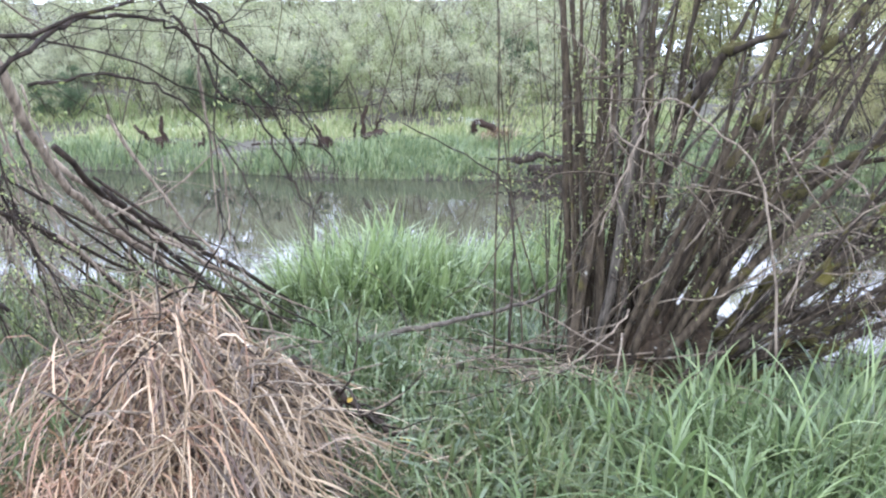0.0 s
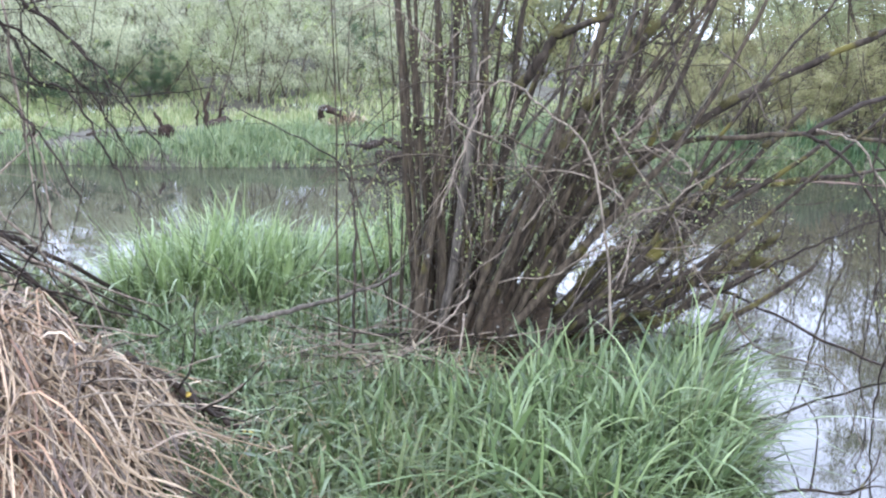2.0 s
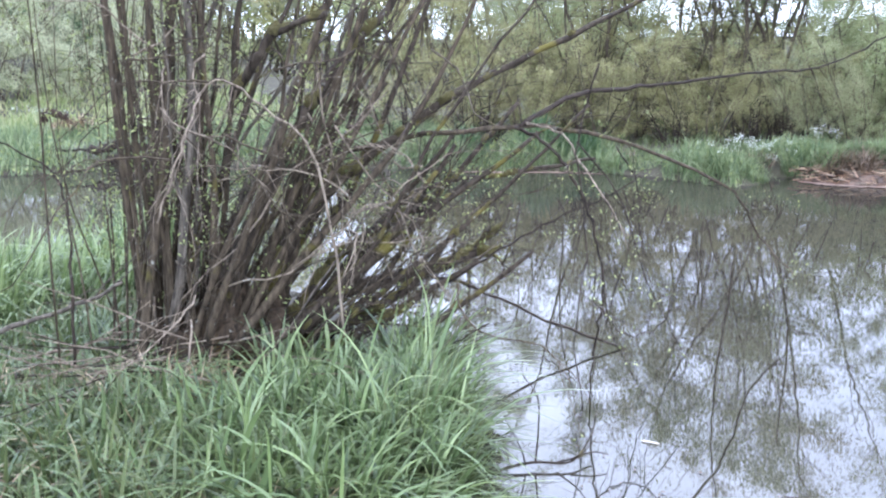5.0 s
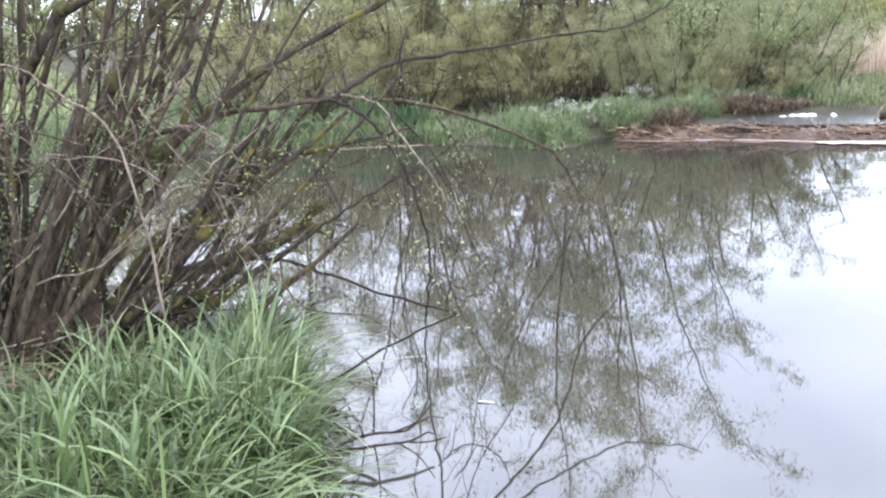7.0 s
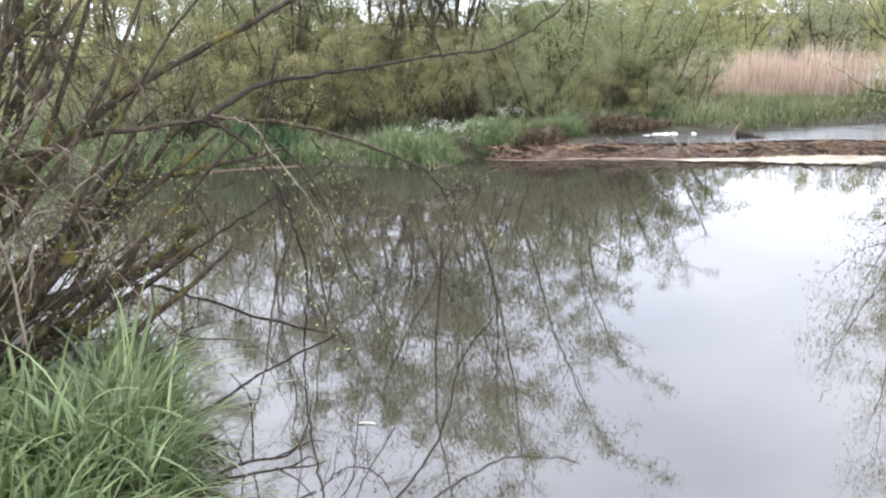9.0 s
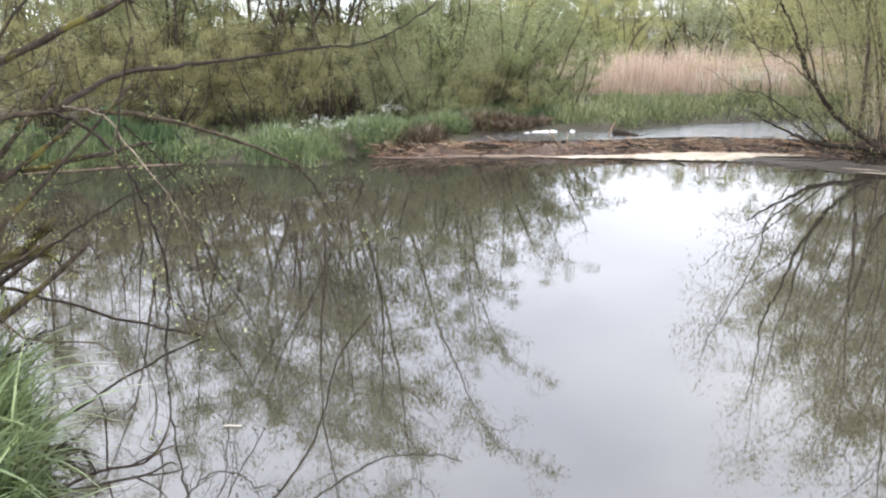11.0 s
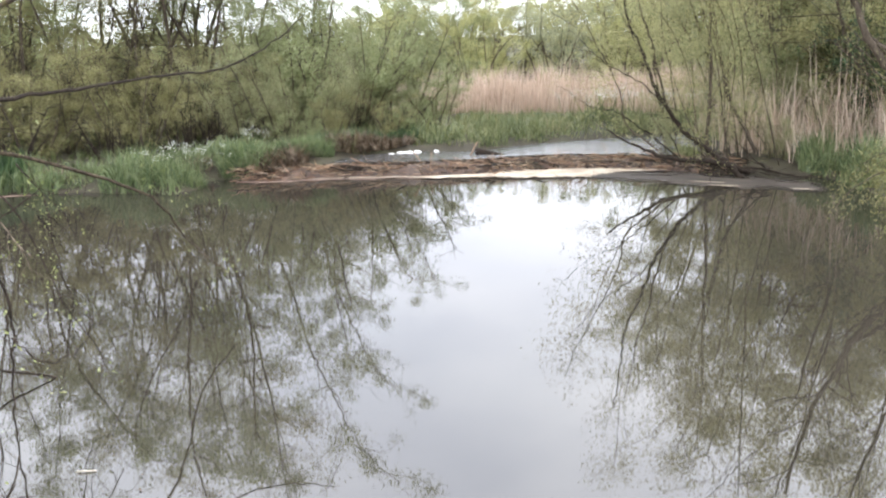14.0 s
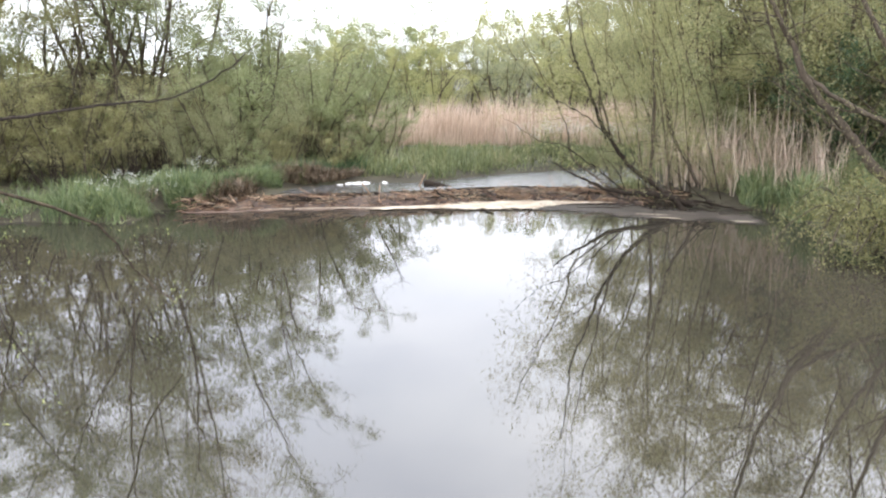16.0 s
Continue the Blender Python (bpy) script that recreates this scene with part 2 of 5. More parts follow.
LEAF_GREY = blade_mat("grey_green_leaf", [(0.2, (0.16, 0.17, 0.085)), (0.5, (0.335, 0.34, 0.175)), (0.85, (0.54, 0.53, 0.3))], through_light=0.5, even=0.55, wide=1.0)
LEAF_DARK = blade_mat("dark_leaf", [(0.2, (0.03, 0.06, 0.025)), (0.5, (0.06, 0.1, 0.04)), (0.85, (0.1, 0.15, 0.06))])
PETAL = blade_mat("white_petal", [(0.2, (0.7, 0.72, 0.66)), (0.8, (0.88, 0.88, 0.82))])



def feather(mat, scale, thick=0.78):
    """Thins a film out towards its rim, in ragged patches."""
    n, l = mat.node_tree.nodes, mat.node_tree.links
    at_ = n.new("ShaderNodeAttribute")
    at_.attribute_name = "rim"
    co = n.new("ShaderNodeTexCoord")
    st = n.new("ShaderNodeMapping")
    st.inputs["Scale"].default_value = (1.6, 0.7, 1)
    l.new(co.outputs["Object"], st.inputs["Vector"])
    t = n.new("ShaderNodeTexNoise")
    t.inputs["Scale"].default_value, t.inputs["Detail"].default_value = scale, 6.0
    l.new(st.outputs["Vector"], t.inputs["Vector"])
    add = n.new("ShaderNodeMath")
    add.operation = "ADD"
    l.new(at_.outputs["Fac"], add.inputs[0])
    l.new(t.outputs["Fac"], add.inputs[1])
    rng = n.new("ShaderNodeMapRange")
    rng.inputs["From Min"].default_value, rng.inputs["From Max"].default_value = 0.5, thick
    l.new(add.outputs["Value"], rng.inputs["Value"])
    clear = n.new("ShaderNodeBsdfTransparent")
    mix = n.new("ShaderNodeMixShader")
    l.new(rng.outputs["Result"], mix.inputs["Fac"])
    l.new(clear.outputs["BSDF"], mix.inputs[1])
    l.new(n["Principled BSDF"].outputs["BSDF"], mix.inputs[2])
    l.new(mix.outputs["Shader"], n["Material Output"].inputs["Surface"])


feather(FILM, 3.6, 1.15)
feather(SCUM, 4.0)
feather(SHELF, 4.0)

# ---- mesh helpers ----


def soup(verts, faces):
    me = bpy.data.meshes.new("mesh")
    me.from_pydata(verts, [], faces)
    me.update()
    return me


def quads(verts, rows):
    """A mesh from an array of vertices and an array of four-cornered faces."""
    me = bpy.data.meshes.new("mesh")
    v = np.asarray(verts, dtype=np.float32).reshape(-1, 3)
    f = np.asarray(rows, dtype=np.int32).reshape(-1, 4)
    me.vertices.add(len(v))
    me.vertices.foreach_set("co", v.ravel())
    me.loops.add(f.size)
    me.loops.foreach_set("vertex_index", f.ravel())
    me.polygons.add(len(f))
    me.polygons.foreach_set("loop_start", np.arange(0, f.size, 4, dtype=np.int32))
    me.update(calc_edges=True)
    me.validate()
    return me


def smooth(me):
    me.polygons.foreach_set("use_smooth", [True] * len(me.polygons))
    return me


def smooth_bm(bm):
    """A finished, smooth-shaded mesh from a bmesh."""
    me = bpy.data.meshes.new("mesh")
    bm.to_mesh(me)
    bm.free()
    return smooth(me)


def part(name, me, material, parent=None, label=""):
    if isinstance(me, bmesh.types.BMesh):
        bm = me
        me = bpy.data.meshes.new(name)
        bm.to_mesh(me)
        bm.free()
    me.name = name
    if not me.materials:
        me.materials.append(material)
    ob = new(name, me)
    ob.parent = parent
    if label:
        ob["label"] = label
    return ob


class Tubes:
    """Collects bent, tapering round limbs into one mesh."""

    def __init__(self):
        self.v, self.f = [], []

    def add(self, pts, r0, r1, sides=6, wob=0.0, rng=None):
        pts = [Vector(p) for p in pts]
        n = len(pts)
        base = len(self.v)
        ref = Vector((0.31, 0.77, 0.55))
        for i, p in enumerate(pts):
            d = (pts[min(i + 1, n - 1)] - pts[max(i - 1, 0)]).normalized()
            a = d.cross(ref)
            if a.length < 0.05:
                a = d.cross(Vector((1, 0, 0)))
            a.normalize()
            b = d.cross(a)
            r = r0 + (r1 - r0) * (i / (n - 1)) ** 0.8
            for k in range(sides):
                w = 2 * math.pi * k / sides
                rr = r * (1 + (rng.uniform(-wob, wob) if wob and rng else 0))
                self.v.append(p + (a * math.cos(w) + b * math.sin(w)) * rr)
        for i in range(n - 1):
            for k in range(sides):
                k2 = (k + 1) % sides
                self.f.append((base + i * sides + k, base + i * sides + k2, base + (i + 1) * sides + k2, base + (i + 1) * sides + k))
        self.f.append(tuple(base + k for k in range(sides))[::-1])
        self.f.append(tuple(base + (n - 1) * sides + k for k in range(sides)))
        return self

    def mesh(self):
        return smooth(soup([tuple(v) for v in self.v], self.f))


def limb(start, way, length, rng, steps=7, bend=0.12, rise=0.0):
    """A wandering line that starts along way; rise lifts (or drops) it on its way."""
    p, d = Vector(start), Vector(way).normalized()
    out = [p.copy()]
    for _ in range(steps):
        d = (d + Vector((rng.gauss(0, bend), rng.gauss(0, bend), rng.gauss(0, bend) + rise))).normalized()
        p = p + d * (length / steps)
        out.append(p.copy())
    return out


def curve_pts(ctrl, per=5, rng=None, jig=0.0):
    """A smooth line through a few control points."""
    c = [Vector(p) for p in ctrl]
    c = [c[0] * 2 - c[1]] + c + [c[-1] * 2 - c[-2]]
    out = []
    for i in range(1, len(c) - 2):
        a, b, d, e = c[i - 1], c[i], c[i + 1], c[i + 2]
        for k in range(per):
            t = k / per
            q = 0.5 * ((2 * b) + (d - a) * t + (2 * a - 5 * b + 4 * d - e) * t * t + (3 * b - a - 3 * d + e) * t ** 3)
            if jig and rng:
                q = q + Vector((rng.gauss(0, jig), rng.gauss(0, jig), rng.gauss(0, jig)))
            out.append(q)
    out.append(c[-2])
    return out


def blades(base, height, width, lean, droop, rng, segs=5, curl=0.0, az=None):
    """Strips that rise from base (n x 3), lean and droop over; all arguments per blade."""
    n = len(base)
    az = rng.uniform(0, 2 * np.pi, n) if az is None else az
    twist = az + np.pi / 2 + rng.normal(0, 0.5, n)
    u = np.linspace(0, 1, segs + 1)[None, :]
    out = height[:, None] * (lean[:, None] * u + droop[:, None] * u ** 2.6)
    up = height[:, None] * (u - 0.62 * droop[:, None] * u ** 3.2)
    sway = curl * height[:, None] * np.sin(u * 3 + az[:, None])
    cx = base[:, 0:1] + np.cos(az)[:, None] * out - np.sin(az)[:, None] * sway
    cy = base[:, 1:2] + np.sin(az)[:, None] * out + np.cos(az)[:, None] * sway
    cz = base[:, 2:3] + up
    w = 0.5 * width[:, None] * np.clip(0.75 + 1.2 * u, 0, 1) * np.clip((1 - u) * 2.6, 0.04, 1) ** 0.8
    dx, dy = np.cos(twist)[:, None] * w, np.sin(twist)[:, None] * w
    v = np.empty((n, segs + 1, 2, 3))
    v[:, :, 0, 0], v[:, :, 0, 1], v[:, :, 0, 2] = cx - dx, cy - dy, cz
    v[:, :, 1, 0], v[:, :, 1, 1], v[:, :, 1, 2] = cx + dx, cy + dy, cz
    i0 = (np.arange(n) * (segs + 1) * 2)[:, None] + (np.arange(segs) * 2)[None, :]
    f = np.stack([i0, i0 + 1, i0 + 3, i0 + 2], axis=-1)
    return v.reshape(-1, 3), f.reshape(-1, 4)


def leaves(centre, length, width, rng, hang=0.2):
    """Small pointed leaves, each turned its own way and folded a little along its rib."""
    n = len(centre)
    d = rng.normal(0, 1, (n, 3))
    d[:, 2] -= hang
    d /= np.linalg.norm(d, axis=1)[:, None]
    s = np.cross(d, rng.normal(0, 1, (n, 3)))
    s /= np.linalg.norm(s, axis=1)[:, None] + 1e-9
    l_, w_ = length[:, None], width[:, None]
    v = np.stack([centre - d * l_ * 0.5, centre + s * w_ * 0.5, centre + d * l_ * 0.5, centre - s * w_ * 0.5], axis=1)
    return v.reshape(-1, 3), np.arange(n * 4).reshape(n, 4)


# ---- lie of the land ----
POND = np.array([(-40, 9), (-9, 8.2), (-5, 7.0), (-3.2, 6.2), (-2.3, 6.0), (-1.7, 6.5), (-0.6, 7.1), (0.3, 6.5), (1.1, 6.0), (1.6, 5.5), (1.8, 4.7), (1.6, 3.8),
                 (1.25, 2.9), (0.95, 2.0), (1.0, 1.0), (1.4, 0.0), (2.4, -1.2), (5, -1.6), (7.4, -0.4), (8.3, 0.8), (8.65, 1.75), (9.6, 2.4), (10.3, 2.85),
                 (10.7, 3.3), (10.65, 4.0), (10.5, 4.7), (10.35, 5.4), (10.1, 6.05), (9.45, 6.7), (8.95, 7.3), (8.5, 7.95), (8.1, 8.4), (7.6, 8.95), (7.4, 9.6), (7.0, 8.9), (6.6, 8.8), (6.0, 10.1), (5.6, 10.6), (4.4, 11.1),
                 (2.6, 12.4), (0.6, 13.3), (-0.6, 12.9), (-2.2, 13.0), (-4.4, 13.7), (-6.2, 14.0), (-12, 14.5), (-40, 16)])
UPPER = np.array([(8.45, 8.4), (8.7, 7.95), (9.1, 7.5), (9.6, 7.0), (10.1, 6.65), (10.45, 6.2), (10.65, 5.6), (10.85, 5.1), (11.3, 5.0), (12.2, 5.4), (13.0, 5.9), (12.6, 6.5), (11.9, 6.8), (11.2, 7.25), (10.4, 7.45), (10.05, 7.65), (9.85, 8.2), (9.4, 8.55), (8.9, 8.6)])


def signed(x, y, poly):
    """Distance to a shore line, negative over the water."""
    d = np.full(x.shape, 1e9)
    inside = np.zeros(x.shape, bool)
    for (ax, ay), (bx, by) in zip(poly, np.roll(poly, -1, axis=0)):
        ex, ey = bx - ax, by - ay
        t = np.clip(((x - ax) * ex + (y - ay) * ey) / (ex * ex + ey * ey), 0, 1)
        d = np.minimum(d, np.hypot(x - ax - t * ex, y - ay - t * ey))
        cross = ((ay > y) != (by > y)) & (x < (bx - ax) * (y - ay) / (by - ay + 1e-12) + ax)
        inside ^= cross
    return np.where(inside, -d, d)


def land(x, y):
    """Height of the ground."""
    x, y = np.asarray(x, float), np.asarray(y, float)
    s = signed(x, y, POND)
    su = signed(x, y, UPPER)
    z = np.where(s > 0, 0.03 + 0.22 * (1 - np.exp(-np.maximum(s, 0) / 0.5)), np.maximum(s, -0.8) * 0.6)
    z = z + np.where(s > 0, 0.04 * np.sin(x * 2.3 + np.sin(y * 1.7)) * np.cos(y * 2.1 + 0.6), 0)
    z = np.where(su < 0.5, np.minimum(z, 0.13 + np.clip(su, -0.6, 0.5) * 0.5), z)
    away = np.maximum(y - 18.5 + 0.35 * np.maximum(x, 0), 0) * np.clip((6 - x) / 6, 0, 1)
    z = z + 0.16 * np.minimum(away, 22)
    far = np.maximum(np.hypot(x, y) - 30, 0)
    return z + 0.015 * np.minimum(far, 40) * np.clip((y + 0.3 * x) / 10, 0, 1)


def spaced(lo, hi, mid, n):
    u = np.linspace(-1, 1, n)
    s = np.sinh(u * 6.2) / np.sinh(6.2)
    return np.where(s < 0, mid + s * (mid - lo), mid + s * (hi - mid))


gx, gy = spaced(-1500, 1500, 3.0, 300), spaced(-1500, 1500, 6.0, 300)
GX, GY = np.meshgrid(gx, gy)
GZ = land(GX, GY)
gi = (np.arange(299)[:, None] * 300 + np.arange(299)[None, :]).reshape(-1)
ground = part("ground", smooth(quads(np.stack([GX, GY, GZ], -1), np.stack([gi, gi + 1, gi + 301, gi + 300], -1))), SOIL)
tagged(ground, "damp grassy soil round a swampy pond", "ground", kind="structure")

bm = bmesh.new()
bmesh.ops.create_grid(bm, x_segments=2, y_segments=2, size=45)
water = part("water", bm, WATER)
water.location = (-2, 5, 0)
tagged(water, "still silty grey-brown pond water mirroring the sky", "water", kind="structure")
bm = bmesh.new()
vs = [bm.verts.new((x, y, 0.13)) for x, y in UPPER]
bm.faces.new(vs)
upper = part("water_upper", bm, UPPER_WATER)
tagged(upper, "shallow grey water held behind the dam", "water", kind="structure")

# ---- shrubs and trees ----


def shrub(name, seed, height, spread, stems, leaf_n, leaf_len, leaf_m, bark=None, thick=0.05, lean=(0, 0), low=0.15, sides=3, keep=0.6):
    """A many-stemmed shrub: an Empty with its stems and its crown of small leaves on side twigs."""
    rng = random.Random(seed)
    nr = np.random.default_rng(seed)
    root = new(name)
    tips, fine = [], Tubes()
    for _ in range(stems):
        wood = Tubes()
        a = rng.uniform(0, 2 * math.pi)
        out = rng.uniform(0.1, 1.0) * spread / height
        start = (math.cos(a) * 0.12 * spread, math.sin(a) * 0.12 * spread, -0.1)
        h = height * rng.uniform(0.6, 1.05)
        main = limb(start, (math.cos(a) * out + lean[0], math.sin(a) * out + lean[1], 1), h, rng, 8, 0.09)
        r = thick * rng.uniform(0.5, 1.1)
        wood.add(main, r, r * 0.2, 5)
        for k in range(1, 9):
            for _ in range(sides if k > 2 else 2):
                side = limb(main[k], (rng.gauss(0, 1), rng.gauss(0, 1), rng.uniform(0.1, 1.1)), h * rng.uniform(0.12, 0.34), rng, 4, 0.25)
                fine.add(side, r * 0.2, r * 0.06, 3)
                if main[k].z > low * height and rng.random() < keep:
                    tips += [side[1], side[2], side[3], side[4], side[4]] * rng.choice((1, 1, 1, 3, 7))
        part("stem", wood.mesh(), bark or BARK_FAR, root)
    tagged(part("brushwood", fine.mesh(), bark or BARK_FAR, root), kind="stuff")
    t = np.array([tuple(p) for p in tips])
    pick = nr.integers(0, len(t), leaf_n)
    c = t[pick] + nr.normal(0, 1, (leaf_n, 3)) * np.array([0.085, 0.085, 0.07]) * height * (0.34 if height < 4 else 0.23)
    c = c[c[:, 2] > low * height * 0.5]
    v, f = leaves(c, leaf_len * nr.uniform(0.6, 1.3, len(c)), leaf_len * 0.45 * nr.uniform(0.7, 1.2, len(c)), nr)
    part("crown", quads(v, f), leaf_m, root)
    return root


def plant(src, x, y, turn=0.0, scale=1.0, label="", dz=0.0):
    z = float(land(x, y)) + dz
    ob = copy_thing(src, pose(x, y, z, 0, 0, turn))
    ob.scale = (scale, scale, scale)
    if label:
        ob["label"] = label
    return ob


def retire(src):
    for o in (*src.children_recursive, src):
        bpy.data.objects.remove(o)


KINDS = {
    "olive": shrub("willow_shrub", 11, 3.0, 2.4, 9, 17000, 0.05, LEAF_OLIVE, thick=0.045, low=0.04),
    "olive_b": shrub("willow_shrub", 12, 3.0, 2.8, 9, 16000, 0.052, LEAF_OLIVE, thick=0.045, low=0.04),
    "green": shrub("willow_shrub", 13, 3.0, 2.2, 9, 17000, 0.05, LEAF_GREEN, thick=0.045, low=0.04),
    "pale": shrub("willow_shrub", 14, 3.0, 2.3, 9, 8000, 0.06, LEAF_PALE, thick=0.03, low=0.02, sides=2),
    "pale_b": shrub("willow_shrub", 15, 3.0, 2.1, 7, 8000, 0.06, LEAF_PALE, thick=0.03, low=0.02, sides=2),
    "dark": shrub("thorn_bush", 16, 2.0, 1.6, 9, 12000, 0.045, LEAF_DARK, thick=0.035, low=0.02),
    "spring": shrub("willow_shrub", 19, 3.0, 2.1, 8, 9000, 0.062, LEAF_SPRING, thick=0.04, low=0.02, sides=2),
    "crown": shrub("crack_willow", 20, 5.0, 2.6, 6, 30000, 0.04, LEAF_HAZE, thick=0.032, low=0.22, keep=0.5),
    "crown_b": shrub("crack_willow", 23, 5.0, 2.4, 6, 29000, 0.04, LEAF_GREY, thick=0.032, low=0.2, keep=0.5),
    "far_green": shrub("willow_shrub", 21, 3.0, 2.1, 8, 9000, 0.062, LEAF_GREEN, thick=0.04, low=0.02, sides=2),
    "near_haze": shrub("willow_shrub", 22, 3.0, 2.2, 10, 22000, 0.034, LEAF_GREY, thick=0.03, low=0.03, keep=0.6),
    "bare": shrub("willow_stool", 24, 1.3, 1.5, 15, 700, 0.04, LEAF_OLIVE, bark=BARK_DARK, thick=0.034, low=0.3),
    "tree": shrub("alder_tree", 17, 5.0, 1.1, 3, 13000, 0.038, LEAF_OLIVE, thick=0.034, low=0.3, sides=4, keep=0.7),
    "tree_b": shrub("alder_tree", 18, 5.0, 1.2, 3, 13000, 0.038, LEAF_GREEN, thick=0.032, low=0.3, sides=4, keep=0.7),
}
LABELS = {"bare": "dark old willow stool with bare low stems", "crown_b": "tall grey-green willow with a fine-leaved crown", "far_green": "fresh green willow shrub in the far wood", "near_haze": "fine-leaved olive willow shrub among the reeds", "crown": "tall willow with a broad yellow-green crown", "spring": "yellow-green willow shrub in fresh spring leaf", "olive": "olive-leaved willow shrub with many brown stems", "olive_b": "spreading olive-green willow shrub on the bank",
          "green": "fresh green willow shrub in young leaf", "pale": "pale grey-green willow shrub on the slope", "pale_b": "pale green shrub on the grassy slope",
          "dark": "dense dark green bush, thorn on the slope, shaded depth on the bank", "tree": "slender alder tree with thin spring leaves", "tree_b": "tall thin tree with fresh green leaves"}
rp = random.Random(5)


def row(kind, places, group):
    for x, y, s in places:
        tagged(plant(KINDS[kind], x, y, rp.uniform(0, 360), s * rp.uniform(0.92, 1.08), dz=-0.05), LABELS[kind], "tree" if "tree" in kind else "shrub", group)


# thicket behind the flowers
row("olive", [(4.9, 13.0, 0.52), (5.6, 12.2, 0.44), (6.6, 11.8, 0.48), (7.7, 11.2, 0.48), (8.6, 11.2, 0.45), (9.3, 12.0, 0.55), (6.2, 13.2, 0.58), (8.3, 13.4, 0.8), (9.2, 13.6, 0.78), (7.2, 14.2, 0.8)], "thicket shrubs")
row("olive_b", [(5.4, 13.6, 0.55), (7.2, 12.2, 0.5), (8.2, 12.4, 0.55), (9.0, 11.0, 0.4), (7.0, 13.6, 0.58), (4.6, 14.4, 0.5)], "thicket shrubs")
row("green", [(9.5, 10.6, 0.55), (10.1, 10.8, 0.78), (10.8, 10.3, 0.68), (11.4, 9.9, 0.58), (11.9, 9.5, 0.45), (10.5, 11.4, 0.7), (11.6, 12.0, 0.6), (9.9, 12.4, 0.85), (12.4, 13.4, 0.6)], "thicket shrubs")
row("near_haze", [(9.3, 10.0, 0.52), (9.9, 9.9, 0.5), (8.7, 10.3, 0.42), (10.6, 10.0, 0.45)], "thicket shrubs")
row("bare", [(7.9, 10.5, 0.62), (6.1, 11.5, 0.6), (9.3, 10.3, 0.5), (7.1, 10.9, 0.5), (4.9, 12.3, 0.7), (10.4, 9.9, 0.45), (3.9, 13.0, 0.7), (8.6, 10.7, 0.6)], "willow stools")
row("tree", [(9.6, 12.9, 1.15), (8.5, 12.4, 0.95), (7.2, 13.0, 0.95), (5.6, 13.8, 0.9), (5.0, 14.6, 0.85)], "thin trees")
row("tree_b", [(9.0, 12.4, 1.25), (8.7, 13.1, 1.1), (9.9, 12.2, 1.1), (9.3, 12.0, 1.15), (10.4, 11.5, 0.85), (10.9, 11.0, 0.68), (11.4, 10.6, 0.55), (6.4, 13.2, 0.85), (7.9, 12.8, 0.9), (7.2, 13.9, 0.85), (6.3, 14.6, 0.75), (7.8, 14.3, 0.95), (10.2, 13.2, 0.8)], "thin trees")
# far wood beyond the reeds
mossy = []
for i in range(68):
    u = i / 67
    x = 13 + 24 * u + rp.uniform(-1.0, 1.0)
    y = 27 - 25 * u + rp.uniform(-1.0, 1.0) + (i % 3) * 1.6
    low_ = 0.8 if math.atan2(x, y) < radians(44) else 1.0
    row(("far_green", "spring", "pale_b", "spring")[i % 4], [(x, y, low_ * (rp.uniform(0.8, 0.98) + 1.7 * max(0, u - 0.42)))], "far wood")
for i in range(22):
    row(("far_green", "pale_b", "spring")[i % 3], [(22 + 16 * i / 21 + rp.uniform(-0.5, 0.5), 22 - 20 * i / 21 + rp.uniform(-0.5, 0.5) + 3.0, rp.uniform(0.85, 1.05) + 0.03 * i)], "far wood")
row("far_green", [(9.8, 20.6, 0.78), (11.0, 20.0, 0.74), (12.0, 19.6, 0.72), (13.0, 19.2, 0.66), (14.0, 19.4, 0.66)], "far wood")
# slope opposite
for i in range(57):
    x = -17 + (i % 19) * 1.06 + rp.uniform(-0.5, 0.5)
    y = 20.6 + (i // 19) * 3.0 + rp.uniform(-0.9, 0.9) + 0.05 * x
    row(("pale", "pale_b", "pale", "far_green", "pale")[i % 5], [(x, y, rp.uniform(0.5, 0.8) + 0.24 * (i // 19))], "slope shrubs")
for i in range(16):
    row(("pale_b", "spring", "far_green")[i % 3], [(0.5 + i * 1.0 + rp.uniform(-0.4, 0.4), 33 + rp.uniform(-2, 2) - 0.2 * i, rp.uniform(1.9, 2.35) - 0.07 * max(i - 7, 0))], "distant shrubs")
row("dark", [(-5.4, 19.6, 0.75), (-6.6, 20.0, 0.7), (-9.5, 19.5, 0.7), (-4.3, 20.2, 0.6), (-0.2, 22.5, 0.8)], "thorn bushes")
row("tree_b", [(-3.0, 18.8, 0.6), (-1.6, 20.2, 0.7), (-8.2, 19.0, 0.6)], "thin trees")
# right bank
row("green", [(13.2, 4.4, 0.7), (14.0, 3.0, 0.8), (12.2, 1.9, 0.7)], "bank shrubs")
row("near_haze", [(12.9, 3.4, 0.75), (11.6, 0.6, 0.85), (14.6, 1.2, 1.0), (12.9, 2.3, 0.7), (13.4, 3.6, 0.95), (12.5, 5.1, 0.4), (14.4, 5.2, 0.9), (11.9, 1.9, 0.55), (11.3, 4.5, 0.2), (11.1, 3.9, 0.22), (11.6, 3.5, 0.3), (11.9, 4.6, 0.5), (11.6, 5.4, 0.28)], "bank shrubs")
row("olive", [(12.7, 4.2, 0.62), (12.6, 2.7, 0.66), (13.0, 3.4, 0.95), (12.4, 1.5, 0.7)], "bank shrubs")
row("spring", [(16.4, 2.6, 1.4), (15.6, 4.4, 1.2)], "bank shrubs")
